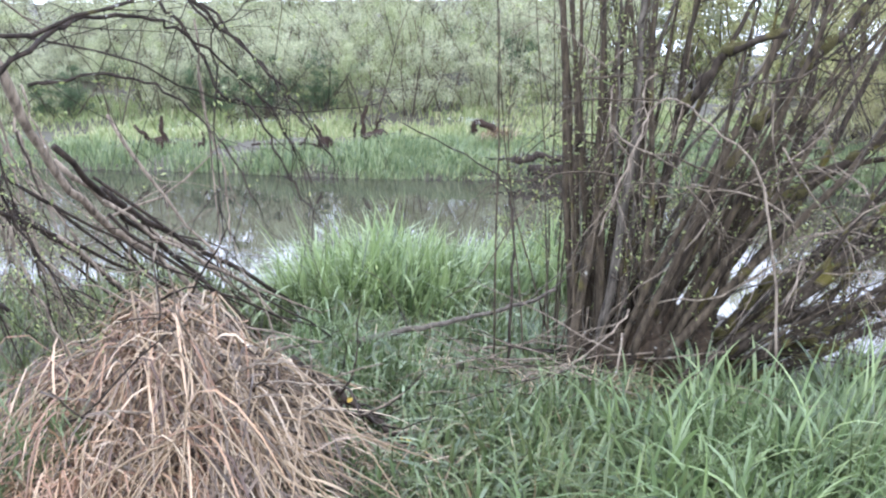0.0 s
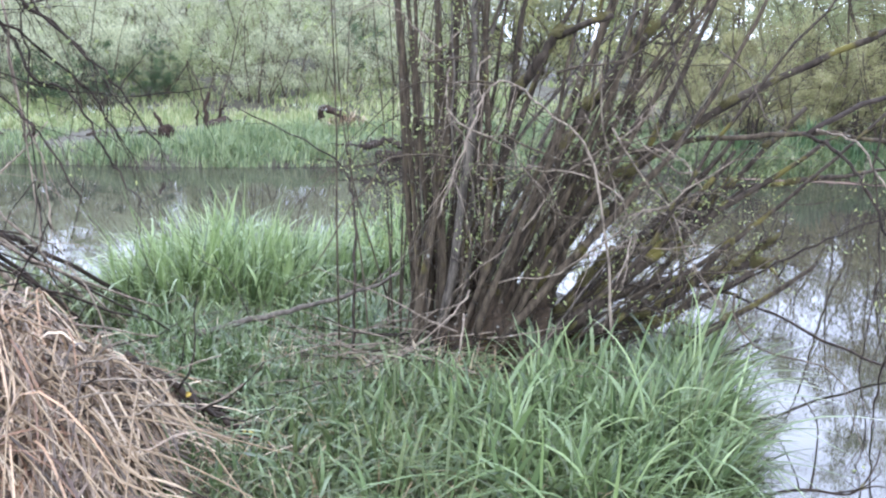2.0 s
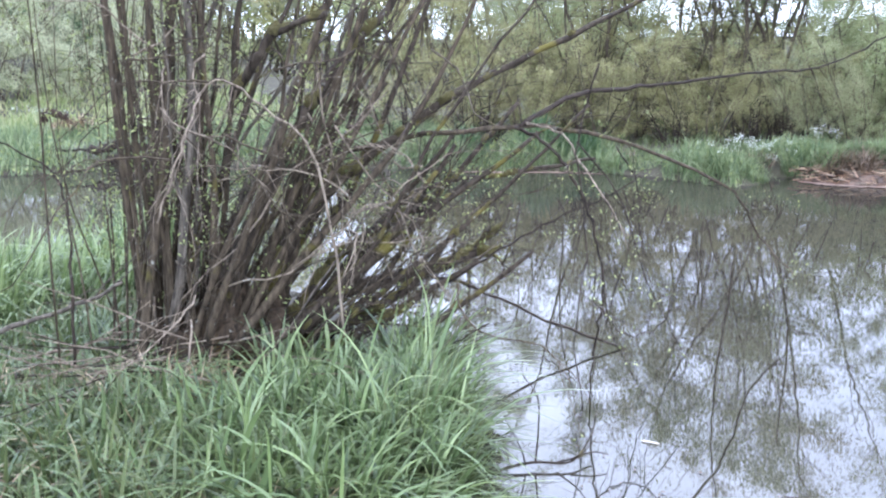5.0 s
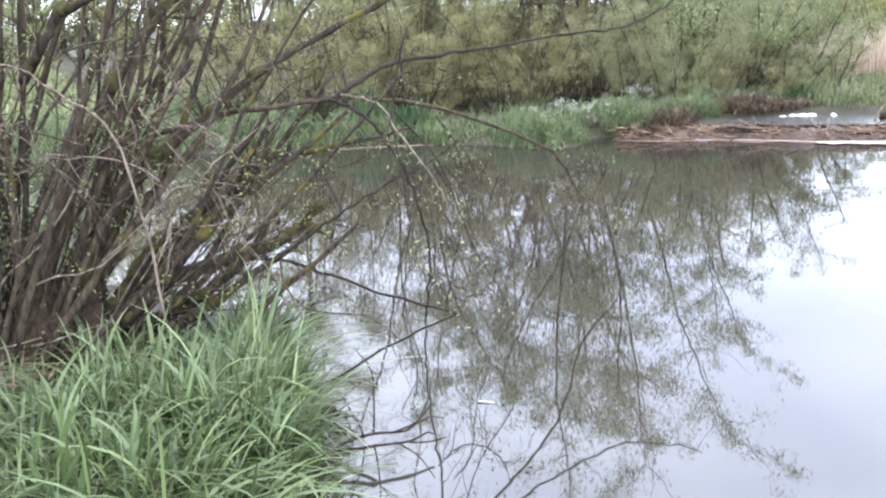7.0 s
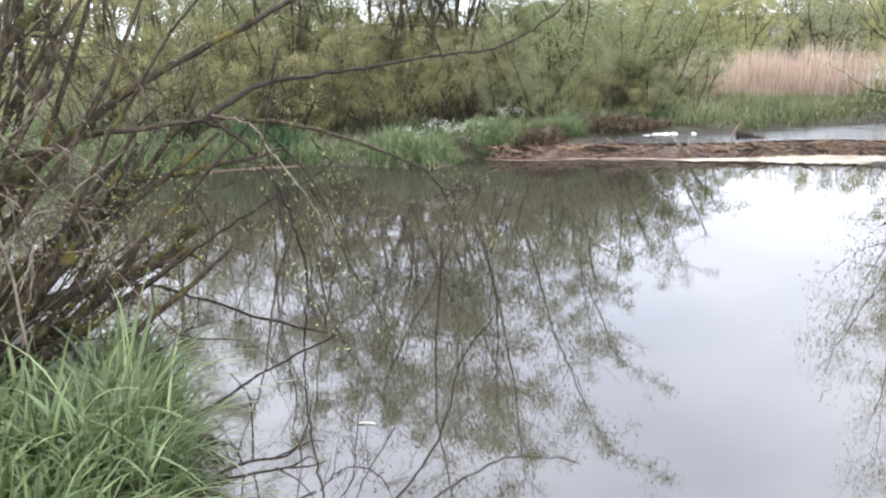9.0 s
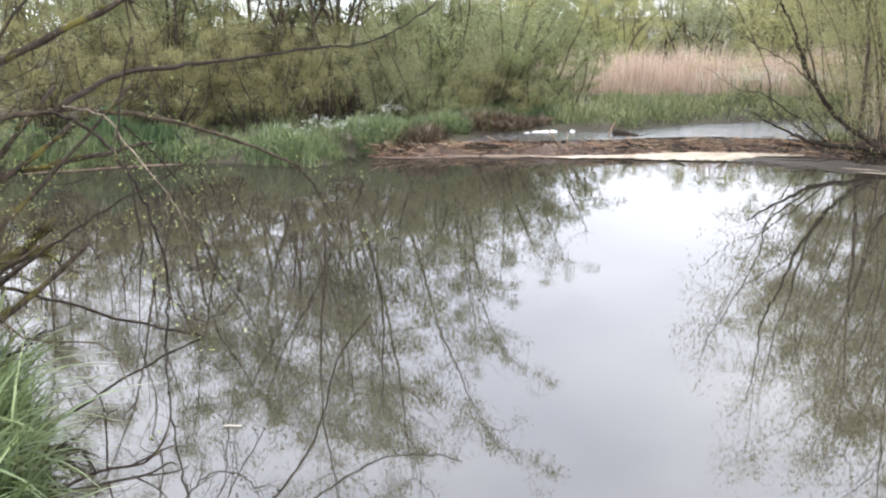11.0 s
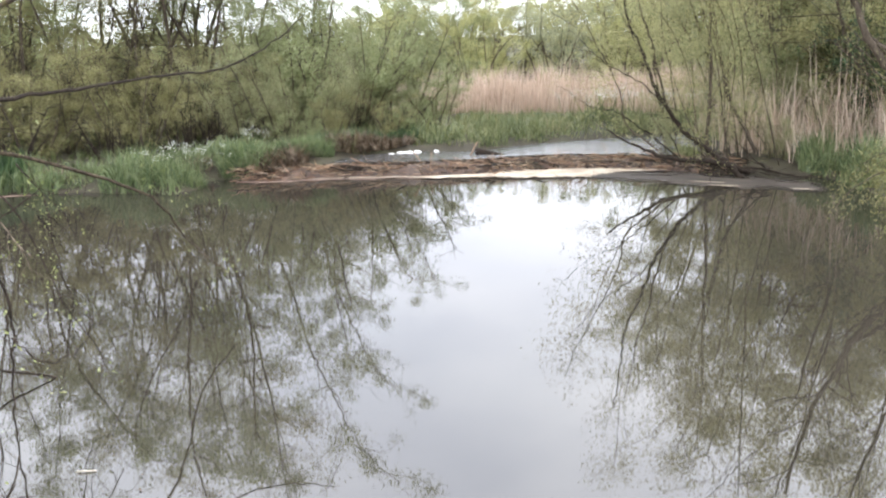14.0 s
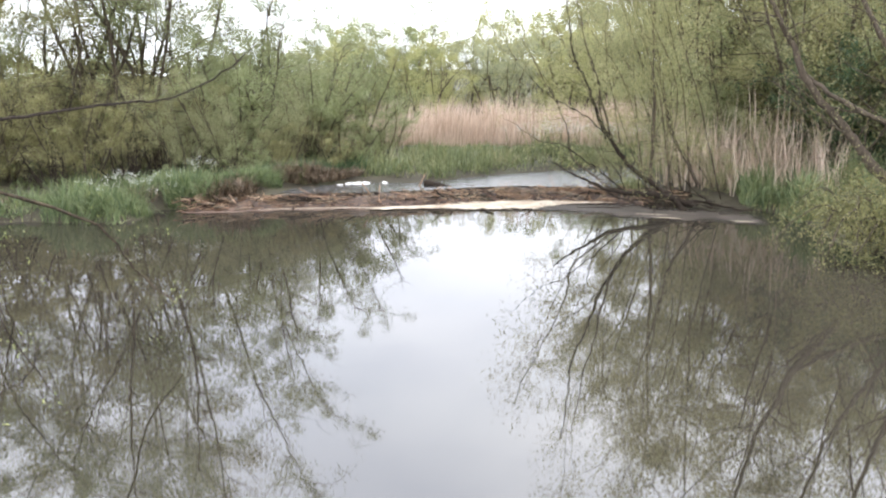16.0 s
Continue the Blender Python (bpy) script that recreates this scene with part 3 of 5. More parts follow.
# dark-leaved bushes added here to stand for the shaded interior of the foliage
row("dark", [(11.9, 2.5, 0.95), (12.5, 2.9, 0.9), (11.6, 1.6, 0.9)], "bank thorns")
row("crown", [(13.4, 4.8, 0.95), (13.8, 3.3, 1.15), (14.5, 6.7, 0.75), (13.9, 2.2, 1.15)], "bank willows")
row("crown_b", [(12.7, 3.6, 0.95), (14.1, 5.6, 0.9), (11.6, 0.9, 1.1), (14.9, 4.2, 1.1)], "bank willows")
# low shrubs over the brown bank behind the dam
row("olive", [(9.5, 9.4, 0.24), (10.2, 9.0, 0.22), (9.9, 9.6, 0.27)], "low bank shrubs")
row("green", [(9.0, 9.5, 0.22), (10.6, 8.9, 0.2)], "low bank shrubs")
for k in KINDS.values():
    retire(k)


# ---- grass ----


def tuft_mesh(seed, spots, n, hgt, wid, lean=0.25, droop=0.5, segs=5, curl=0.03, z=None, most=1.15, splay=0.0, lumpy=0.0):
    """Blades spread over spots: (x, y, radius) discs on the land."""
    r = np.random.default_rng(seed)
    spots = np.array(spots, float)
    p = spots[:, 2] ** 2
    who = r.choice(len(spots), n, p=p / p.sum())
    c = spots[who]
    a, q = r.uniform(0, 2 * np.pi, n), np.sqrt(r.uniform(0, 1, n))
    x, y = c[:, 0] + np.cos(a) * q * c[:, 2], c[:, 1] + np.sin(a) * q * c[:, 2]
    zz = land(x, y) if z is None else np.full(n, z)
    keep = (zz > -0.04) & (signed(x, y, UPPER) > 0.04)
    x, y, zz, q = x[keep], y[keep], zz[keep], q[keep]
    n = len(x)
    base = np.stack([x, y, zz - 0.03], -1)
    lump = r.uniform(1 - lumpy, 1 + 0.5 * lumpy, len(spots))[who][keep] if lumpy else 1.0
    h = lump * hgt * r.uniform(0.45, 1.1, n) * (1 - 0.35 * q ** 3) * (0.85 + 0.25 * np.sin(x * 5 + np.cos(y * 4)))
    tilt = np.clip(np.abs(r.normal(0, lean, n)), 0, most * 0.52)
    az = None
    if splay:
        mid = (spots[:, :2] * p[:, None]).sum(0) / p.sum()
        ox, oy = x - mid[0], y - mid[1]
        rim = np.clip(np.hypot(ox, oy) / (np.hypot(ox, oy).max() + 1e-6), 0, 1)
        az = np.arctan2(oy, ox) + r.normal(0, 0.55 + 1.6 * (1 - rim), n)
        tilt = tilt + splay * rim ** 1.5
    return quads(*blades(base, h, wid * r.uniform(0.5, 1.25, n), tilt, np.clip(np.abs(r.normal(0, droop, n)), 0, most), r, segs, curl, az))


def tuft(name, label, seed, spots, n, hgt, wid, mat, **kw):
    ob = part(name, tuft_mesh(seed, spots, n, hgt, wid, **kw), mat)
    return tagged(ob, label, "grass", kind="stuff")


def scatter(seed, n, x0, x1, y0, y1, r0, r1):
    g = random.Random(seed)
    return [(g.uniform(x0, x1), g.uniform(y0, y1), g.uniform(r0, r1)) for _ in range(n)]


NEAR = [(1.12, 3.25, 0.3), (1.28, 3.6, 0.26), (0.85, 3.3, 0.34), (1.4, 3.95, 0.2), (1.05, 2.8, 0.25), (0.95, 3.75, 0.26), (0.7, 2.85, 0.3), (0.85, 2.45, 0.3), (0.55, 3.2, 0.22)]
tuft("grass_clump", "lush clump of broad fresh green grass at the waterline", 1, NEAR, 1900, 0.52, 0.0155, GRASS, lean=0.22, droop=0.75, segs=8, curl=0.06, most=0.9, splay=0.32)
tuft("grass_clump", "finer green blades within the lush waterside clump", 31, NEAR, 1700, 0.4, 0.011, GRASS_LOW, lean=0.3, droop=0.7, segs=6, most=0.9, splay=0.4)
tuft("grass_clump", "tall single blades standing out of the lush clump", 49, NEAR, 90, 0.78, 0.015, GRASS_PALE, lean=0.12, droop=0.35, segs=8, curl=0.05, splay=0.2)
tuft("dead_grass", "last year's pale blades at the foot of the clump", 50, NEAR, 240, 0.3, 0.009, STRAW, lean=0.3, droop=0.7, segs=6)
MID = [(-0.7, 5.6, 0.5), (-0.15, 5.8, 0.5), (-1.15, 5.5, 0.3), (0.3, 5.7, 0.4), (-0.5, 6.2, 0.4), (-0.95, 5.0, 0.3), (-0.5, 5.1, 0.3), (0.55, 5.6, 0.3)]
tuft("grass_clump", "clump of tall soft green grass by the water", 2, MID, 1500, 0.58, 0.014, GRASS, lean=0.2, droop=0.55, segs=7, curl=0.06, splay=0.25)
tuft("grass_clump", "pale green new blades in the tall clump", 38, MID, 2700, 0.64, 0.014, GRASS_PALE, lean=0.18, droop=0.5, segs=7, curl=0.06, splay=0.2)
tuft("grass_clump", "pale green new blades in the lush clump", 39, NEAR, 220, 0.52, 0.014, GRASS_PALE, lean=0.18, droop=0.6, segs=8, curl=0.06, most=0.9, splay=0.3)
tuft("short_grass", "short mixed grass on the near bank", 3,
     [(0.0, 3.2, 0.7), (-0.4, 4.2, 0.7), (0.3, 2.6, 0.6), (-0.2, 2.4, 0.8), (0.4, 3.6, 0.5), (0.0, 1.6, 0.8), (-0.1, 4.8, 0.6), (-0.4, 5.2, 0.6)], 12000, 0.2, 0.008, GRASS_LOW, droop=0.8)
tuft("short_grass", "scattered broad blades in the near turf", 32,
     [(0.1, 3.2, 0.6), (-0.1, 3.8, 0.6), (0.3, 2.8, 0.5), (-0.1, 2.7, 0.5), (0.3, 3.7, 0.4), (-0.35, 4.4, 0.5)], 1250, 0.3, 0.014, GRASS, droop=0.9, lean=0.35, segs=7, curl=0.06)
tuft("short_grass", "rough grass round the fallen wood", 33,
     [(-2.4, 3.2, 0.9), (-1.6, 5.0, 0.8), (-3.2, 4.4, 1.0), (-2.6, 5.4, 0.8), (-1.7, 2.7, 0.5), (-4.4, 5.6, 1.0), (-1.6, 3.0, 0.3)], 8000, 0.36, 0.011, GRASS_LOW, droop=0.5)
SHORE = [(1.0 + 0.045 * i, 2.1 + 0.15 * i, 0.16) for i in range(12)] + [(1.62, 4.2, 0.14), (1.7, 4.6, 0.14)]
tuft("short_grass", "short grass along the near waterline", 43, SHORE, 2600, 0.24, 0.01, GRASS_LOW, lean=0.3, droop=0.6, most=0.8)
TURF = [(0.0, 3.2, 0.7), (-0.3, 4.2, 0.6), (0.2, 2.6, 0.6), (0.0, 3.8, 0.5), (-0.6, 4.7, 0.5), (-0.2, 5.0, 0.5)]
tuft("dead_grass", "pale dead grass lying in the near turf", 44, TURF, 1100, 0.26, 0.007, STRAW, lean=0.6, droop=1.1, segs=5)
tuft("short_grass", "longer green blades in the near turf", 45, TURF, 1900, 0.33, 0.011, GRASS_LOW, lean=0.25, droop=0.7, segs=6)
tuft("short_grass", "green grass between the straw and the willow", 53, [(-0.6, 4.4, 0.5), (-0.1, 4.45, 0.4), (-0.8, 3.9, 0.35), (-0.4, 3.6, 0.4), (-0.2, 4.0, 0.35), (0.1, 3.6, 0.35)], 4200, 0.27, 0.011, GRASS, lean=0.3, droop=0.8, segs=5)
tuft("bank_grass", "green grass down to the far waterline", 46, scatter(46, 46, -9, 4.2, 12.7, 13.9, 0.35, 0.7), 14000, 0.28, 0.016, GRASS_FAR, lean=0.2, droop=0.4, segs=3)
tuft("short_grass", "short trodden grass on the bank", 48, scatter(48, 60, -5.5, 0.6, -4.5, 2.2, 0.5, 0.9), 16000, 0.14, 0.008, GRASS_LOW, droop=0.8, segs=3)
tuft("grass_clump", "clump of blue-green rushes beside the straw", 34, [(-1.5, 2.75, 0.22), (-1.75, 3.0, 0.25)], 700, 0.5, 0.009, GRASS, lean=0.15, droop=0.3)
tuft("bank_grass", "bright green grass along the far waterline", 4, scatter(4, 60, -12, 4.2, 12.7, 15.2, 0.5, 1.0), 32000, 0.36, 0.018, GRASS_FAR, lean=0.15, droop=0.3, segs=4, lumpy=0.4)
tuft("meadow_grass", "pale meadow grass up the opposite slope", 35, scatter(35, 90, -18, 6, 15.5, 26, 0.8, 1.6), 40000, 0.33, 0.025, GRASS_MEADOW, lean=0.2, droop=0.4, segs=3)
tuft("bank_grass", "green waterside grass below the thicket", 5,
     [(6.7, 9.6, 0.5), (6.3, 10.4, 0.4), (8.0, 9.35, 0.3), (5.2, 11.4, 0.5), (4.2, 11.9, 0.5), (8.4, 9.2, 0.35), (5.8, 11.2, 0.5), (6.9, 9.25, 0.35), (7.9, 9.2, 0.35), (7.1, 9.6, 0.35), (8.6, 9.3, 0.35), (7.6, 10.0, 0.4), (8.3, 9.9, 0.4), (6.5, 9.0, 0.22), (3.2, 12.6, 0.5), (8.8, 9.8, 0.3), (5.85, 10.45, 0.32), (5.4, 10.85, 0.32), (4.9, 11.05, 0.3), (4.4, 11.3, 0.3), (3.8, 11.75, 0.3), (3.2, 12.2, 0.3), (2.4, 12.7, 0.3)],
     13000, 0.36, 0.013, GRASS_FAR, lean=0.28, droop=0.6, segs=4, lumpy=0.6)
tuft("iris_clump", "dark upright iris blades at the thicket's edge", 55, [(5.75, 11.0, 0.28), (5.35, 11.3, 0.26), (4.6, 11.7, 0.2)], 1100, 0.55, 0.02, GRASS_IRIS, lean=0.12, droop=0.2, segs=4)
tuft("dead_grass", "brown dead sedge between the green tussocks", 56, [(6.1, 10.5, 0.25), (5.0, 11.3, 0.3), (7.5, 9.7, 0.2), (4.0, 12.0, 0.3), (8.9, 9.5, 0.25)], 900, 0.3, 0.012, STRAW_DARK, lean=0.4, droop=0.8, segs=4)
tuft("grass_clump", "rounded green tussock beside the dam", 40, [(8.5, 8.95, 0.24), (8.65, 8.8, 0.22), (8.35, 9.05, 0.2)], 2600, 0.46, 0.011, GRASS_FAR, lean=0.3, droop=0.7, segs=4)
tuft("dead_grass", "reddish dead grass hanging over the brown bank", 41, [(9.0 + 0.16 * i, 8.85 - 0.05 * i, 0.17) for i in range(7)] + [(8.2, 8.75, 0.2), (7.95, 8.9, 0.16)], 3400, 0.3, 0.011, STRAW_DARK, lean=0.4, droop=0.9, segs=4)
tuft("grass_clump", "dark green tussocks on the brown bank behind the dam", 57, [(9.1 + 0.2 * i, 9.1 - 0.06 * i, 0.18) for i in range(7)], 2600, 0.34, 0.012, GRASS_IRIS, lean=0.25, droop=0.6, segs=4, lumpy=0.4)
tuft("bank_grass", "small green tuft behind the dam", 42, [(9.78, 7.2, 0.1), (10.9, 4.95, 0.16)], 500, 0.24, 0.01, GRASS_MIXED, lean=0.25, droop=0.4, segs=4)
tuft("short_grass", "shaded grass under the thicket shrubs", 36, scatter(36, 50, 1, 13, 10.6, 15, 0.4, 0.9), 12000, 0.26, 0.02, GRASS_LOW, segs=3)
tuft("bank_grass", "green sedge along the water behind the dam", 6,
     scatter(6, 34, 10.2, 13.2, 7.6, 11.2, 0.3, 0.6) + [(9.2, 8.9, 0.3), (9.8, 8.8, 0.3), (10.4, 8.2, 0.3), (10.6, 7.6, 0.25), (11.4, 7.5, 0.3), (12.2, 7.4, 0.35)] + scatter(66, 26, 11.2, 14.2, 4.6, 8.6, 0.35, 0.6) + [(12.6 + 0.26 * i, 9.0 - 0.3 * i, 0.5) for i in range(12)] + [(11.4, 7.5, 0.3), (12.0, 7.1, 0.3), (12.7, 6.7, 0.3), (10.7, 7.65, 0.25), (13.2, 6.2, 0.3), (10.35, 7.9, 0.25)], 29000, 0.27, 0.014, GRASS_MIXED, lean=0.2, droop=0.4, segs=3, lumpy=0.6)
tuft("bank_grass", "green tussock grass on the muddy shore", 7,
     [(10.45, 2.85, 0.18), (10.2, 2.7, 0.16), (11.05, 3.5, 0.2), (11.3, 2.5, 0.3), (9.8, 2.1, 0.2), (10.85, 3.4, 0.2)], 2700, 0.6, 0.012, GRASS_FAR, lean=0.2, droop=0.4, segs=5)
tuft("reed_bed", "bed of dry tan reeds behind the pond", 8,
     [(13.4 + 0.17 * i + (i % 3) * 0.7, 11.0 - 0.4 * i + (i % 3) * 0.5, 0.7) for i in range(16)], 17000, 0.85, 0.012, REED, lean=0.08, droop=0.1, segs=4)
tuft("reed_bed", "dry tan reeds among the shrubs", 9, [(12.0, 4.4, 0.6), (11.7, 3.6, 0.5), (12.8, 5.2, 0.6), (12.0, 2.9, 0.4), (11.4, 4.3, 0.4), (11.2, 3.4, 0.3)], 900, 0.95, 0.011, REED, lean=0.25, droop=0.3, segs=4)
tuft("reed_bed", "tall thin dry reeds beside the leaning willow", 54, [(11.5, 3.9, 0.4), (11.2, 3.3, 0.3), (11.3, 4.5, 0.3), (11.7, 3.2, 0.4), (11.1, 2.8, 0.3), (11.2, 3.7, 0.3)], 300, 1.3, 0.011, REED, lean=0.2, droop=0.3, segs=5)
tuft("short_grass", "rough grass under the bank shrubs", 37, scatter(37, 40, 10.4, 15, -2, 3.6, 0.4, 0.9), 8000, 0.3, 0.018, GRASS_LOW, segs=3)

# ---- the near willow ----
wr = random.Random(21)
BX, BY, BZ = 0.5, 4.2, 0.2
willow = new("willow_bush")
willow.location = (BX, BY, BZ)
tagged(willow, "many-stemmed mossy willow leaning over the water", "shrub")
sprigs = []


def local(pts):
    return [Vector(p) - Vector((BX, BY, BZ)) for p in pts]


def twigs(tb, main, r, n, lmin, lmax, first=3, droop=0.0, fork=2, leafy=0.5, out=None):
    """Side twigs with their own side twigs, into the same mesh."""
    for _ in range(n):
        k = wr.randrange(first, len(main))
        d = (main[k] - main[k - 1]).normalized()
        side = limb(main[k], d * 0.9 + Vector((wr.gauss(0, 0.6), wr.gauss(0, 0.6), wr.gauss(0.1, 0.5) - droop)), wr.uniform(lmin, lmax), wr, 5, 0.16, -0.05 * droop)
        tb.add(side, r, r * 0.35, 4)
        for _ in range(fork):
            j = wr.randrange(1, 5)
            fine = limb(side[j], (side[j] - side[j - 1]).normalized() + Vector((wr.gauss(0, 0.6), wr.gauss(0, 0.6), wr.gauss(0, 0.6) - droop)), wr.uniform(lmin, lmax) * 0.5, wr, 3, 0.15)
            tb.add(fine, r * 0.5, r * 0.25, 3)
            if wr.random() < leafy:
                (sprigs if out is None else out).extend(fine[1:])
        if wr.random() < leafy:
            (sprigs if out is None else out).extend(side[2:])


def willow_stem(x0, ang, thick, ln, mossy_bark, rise, fine_n=8, leafy=0.5):
    """One stem of the stool: its angle from upright, its thickness at the foot and its length."""
    st = (x0, wr.gauss(0, 0.13), -0.1)
    main = limb(st, (math.sin(ang), wr.gauss(0, 0.18), math.cos(ang)), ln, wr, 14, 0.06 if thick > 0.016 else 0.1, rise)
    for p in main:
        p.y = st[1] + (p.y - st[1]) * 0.45
        if p.x < st[0]:
            p.x = st[0] + (p.x - st[0]) * 0.3
    fine = Tubes()
    twigs(fine, main, min(max(thick * 0.2, 0.0022), 0.0045), fine_n, 0.15, 0.55, leafy=leafy)
    mat = BARK_MOSS if mossy_bark else wr.choice((BARK, BARK, BARK, BARK_GREY))
    stem = part("stem", Tubes().add(main, thick, thick * 0.3, 9, 0.16, wr).mesh(), mat, willow)
    tagged(part("brushwood", fine.mesh(), mat, stem), kind="stuff")
    if mossy_bark:
        mossy.append((stem, main, thick))


# upright stems on the landward side, slanting ones behind them, then the thick limbs that lean out over the water
for i in range(15):
    willow_stem(-0.24 + 0.014 * i + wr.gauss(0, 0.03), radians(wr.gauss(1, 5)), wr.uniform(0.012, 0.024), wr.uniform(2.4, 3.4), False, 0.0)
for i in range(15):
    willow_stem(-0.1 + 0.011 * i + wr.gauss(0, 0.04), radians(6 + 2.5 * i + wr.gauss(0, 5)), wr.uniform(0.012, 0.028), wr.uniform(2.0, 2.8), False, 0.02)
for i in range(13):
    willow_stem(0.0 + 0.016 * i + wr.gauss(0, 0.04), radians(42 + 2.9 * i + wr.gauss(0, 5)), wr.uniform(0.018, 0.042), wr.uniform(1.5, 2.4) * (1 - 0.02 * i), True, 0.03, 5, 0.2)
for i in range(28):
    u = i / 27
    willow_stem(-0.25 + 0.6 * u + wr.gauss(0, 0.08), radians(70 * u + wr.gauss(0, 8)), wr.uniform(0.005, 0.009), wr.uniform(1.4, 2.6) * (1 - 0.4 * u), False, 0.04, 6, 0.5 - 0.3 * u)
for i in range(9):
    willow_stem(-0.2 + 0.025 * i + wr.gauss(0, 0.03), radians(8 + 3.4 * i + wr.gauss(0, 3)), wr.uniform(0.013, 0.026), wr.uniform(1.9, 2.7), i % 3 == 2, 0.0, 6, 0.3)
# the old stool that they grow from; its dark colour holds bark and base shade
bm = bmesh.new()
bmesh.ops.create_icosphere(bm, subdivisions=5, radius=1.0)
for v in bm.verts:
    q = v.co.copy()
    v.co *= 1 + 0.3 * noise.noise(q * 2.3) + 0.16 * noise.noise(q * 6.0) + 0.07 * noise.noise(Vector((q.x * 22, q.y * 22, q.z * 5)))
    v.co = Vector((v.co.x * 0.33 + 0.04 + 0.16 * max(v.co.z, 0), v.co.y * 0.2, v.co.z * (0.3 if v.co.z > 0 else 0.2) + 0.02))
part("stool", smooth_bm(bm), BARK_STOOL, willow, "gnarled dark stool at the foot, shade in its colour")
# dead twigs caught among the stems
for i in range(54):
    p0 = Vector((wr.uniform(-0.25, 1.0), wr.gauss(-0.2, 0.25), wr.uniform(0.25, 1.4)))
    main = limb(p0, (wr.gauss(0.2, 1), wr.gauss(-0.2, 0.5), wr.gauss(-0.1, 0.7)), wr.uniform(0.3, 0.9), wr, 9, 0.27, -0.05)
    fine = Tubes()
    twigs(fine, main, 0.0022, 4, 0.1, 0.4, 2, 0.4, 2, 0.0)
    mat = BARK_DEAD if i % 2 else BARK
    tagged(part("brushwood", fine.mesh(), mat, part("dead_twig", Tubes().add(main, 0.005, 0.002, 5).mesh(), mat, willow)), kind="stuff")
# fine upright shoots on the landward side
for i in range(10):
    st = (wr.uniform(-0.6, -0.2), wr.uniform(-0.3, 0.4), -0.1)
    main = limb(st, (wr.gauss(0.05, 0.1), wr.gauss(0, 0.1), 1), wr.uniform(1.4, 2.6), wr, 9, 0.05)
    fine = Tubes()
    twigs(fine, main, 0.002, 6, 0.12, 0.35, leafy=0.9)
    shoot = part("shoot", Tubes().add(main, 0.006, 0.002, 5).mesh(), BARK, willow, "thin green-brown shoot with small leaves")
    tagged(part("brushwood", fine.mesh(), BARK, shoot), kind="stuff")


MOSS = surface("moss", [(0.3, (0.04, 0.034, 0.008)), (0.7, (0.16, 0.135, 0.032))], scale=60.0, rough=0.95, bump=0.9, bump_scale=160.0)
moss_meshes = []
for k in range(5):
    bm = bmesh.new()
    bmesh.ops.create_icosphere(bm, subdivisions=2, radius=1.0)
    for v in bm.verts:
        v.co *= 1 + 0.5 * noise.noise(v.co * 2.2 + Vector((k * 7, 0, 0))) + 0.2 * noise.noise(v.co * 6)
    me = bpy.data.meshes.new("moss")
    bm.to_mesh(me)
    bm.free()
    me.materials.append(MOSS)
    moss_meshes.append(smooth(me))


def moss(host, main, r0, r1, n):
    """Cushions of moss sitting along a limb."""
    for _ in range(n):
        k = wr.randrange(1, len(main) - 1)
        d = (main[k + 1] - main[k]).normalized()
        r = r0 + (r1 - r0) * k / len(main)
        ob = new("moss", moss_meshes[wr.randrange(5)])
        ob.parent = host
        p = main[k] + d * wr.uniform(0, 0.04) + Vector((wr.gauss(0, 0.3), wr.gauss(0, 0.3), 0.5)) * r
        ob.matrix_local = Matrix.Translation(p) @ d.to_track_quat("X", "Z").to_matrix().to_4x4() @ Matrix.Diagonal((wr.uniform(1.0, 2.8) * r, r * wr.uniform(0.7, 1.35), r * wr.uniform(0.7, 1.35), 1))


for stem, main, thick in mossy:
    moss(stem, main[3:12], thick * 0.8, thick * 0.4, 5)


def bough(name, ctrl, r0, r1, mat, n=6, lmin=0.2, lmax=0.6, droop=0.0, label="", leafy=0.4, first=2):
    main = curve_pts(local(ctrl), 5, wr, 0.004)
    tb = Tubes().add(main, r0, r1, 9, 0.2, wr)
    fine = Tubes()
    twigs(fine, main, max(r1 * 0.5, 0.002), n, lmin, lmax, first, droop, 2, leafy)
    ob = part(name, tb.mesh(), mat, willow, label)
    tagged(part("brushwood", fine.mesh(), mat, ob), kind="stuff")
    if mat is BARK_MOSS:
        moss(ob, main, r0, r1, 12)
    return ob


bough("bough", [(0.87, 4.24, 0.4), (1.05, 4.24, 1.0), (1.31, 4.24, 1.14), (1.72, 4.1, 1.2), (2.16, 4.01, 1.2), (2.76, 4.13, 1.03), (3.33, 4.34, 0.79), (3.7, 4.6, 0.47), (3.95, 4.56, 0.22)],
      0.018, 0.004, BARK, 12, 0.2, 0.6, 0.5, "arching bough that dips to the water", 0.6, 12)
bough("bough", [(1.94, 4.01, 1.22), (2.3, 4.17, 1.34), (2.74, 4.37, 1.36), (3.18, 4.57, 1.37), (3.78, 4.79, 1.4), (4.29, 4.9, 1.42), (4.72, 4.93, 1.56), (5.1, 5.0, 1.75)],
      0.013, 0.004, BARK_DARK, 4, 0.2, 0.45, 0.0, "long bare bough over the water", 0.3, 20)
bough("bough", [(0.95, 4.3, 0.3), (1.5, 4.6, 0.77), (1.8, 4.61, 0.89), (2.28, 4.51, 0.95), (2.61, 4.56, 0.98)], 0.022, 0.008, BARK_MOSS, 7, 0.1, 0.4, 0.3)
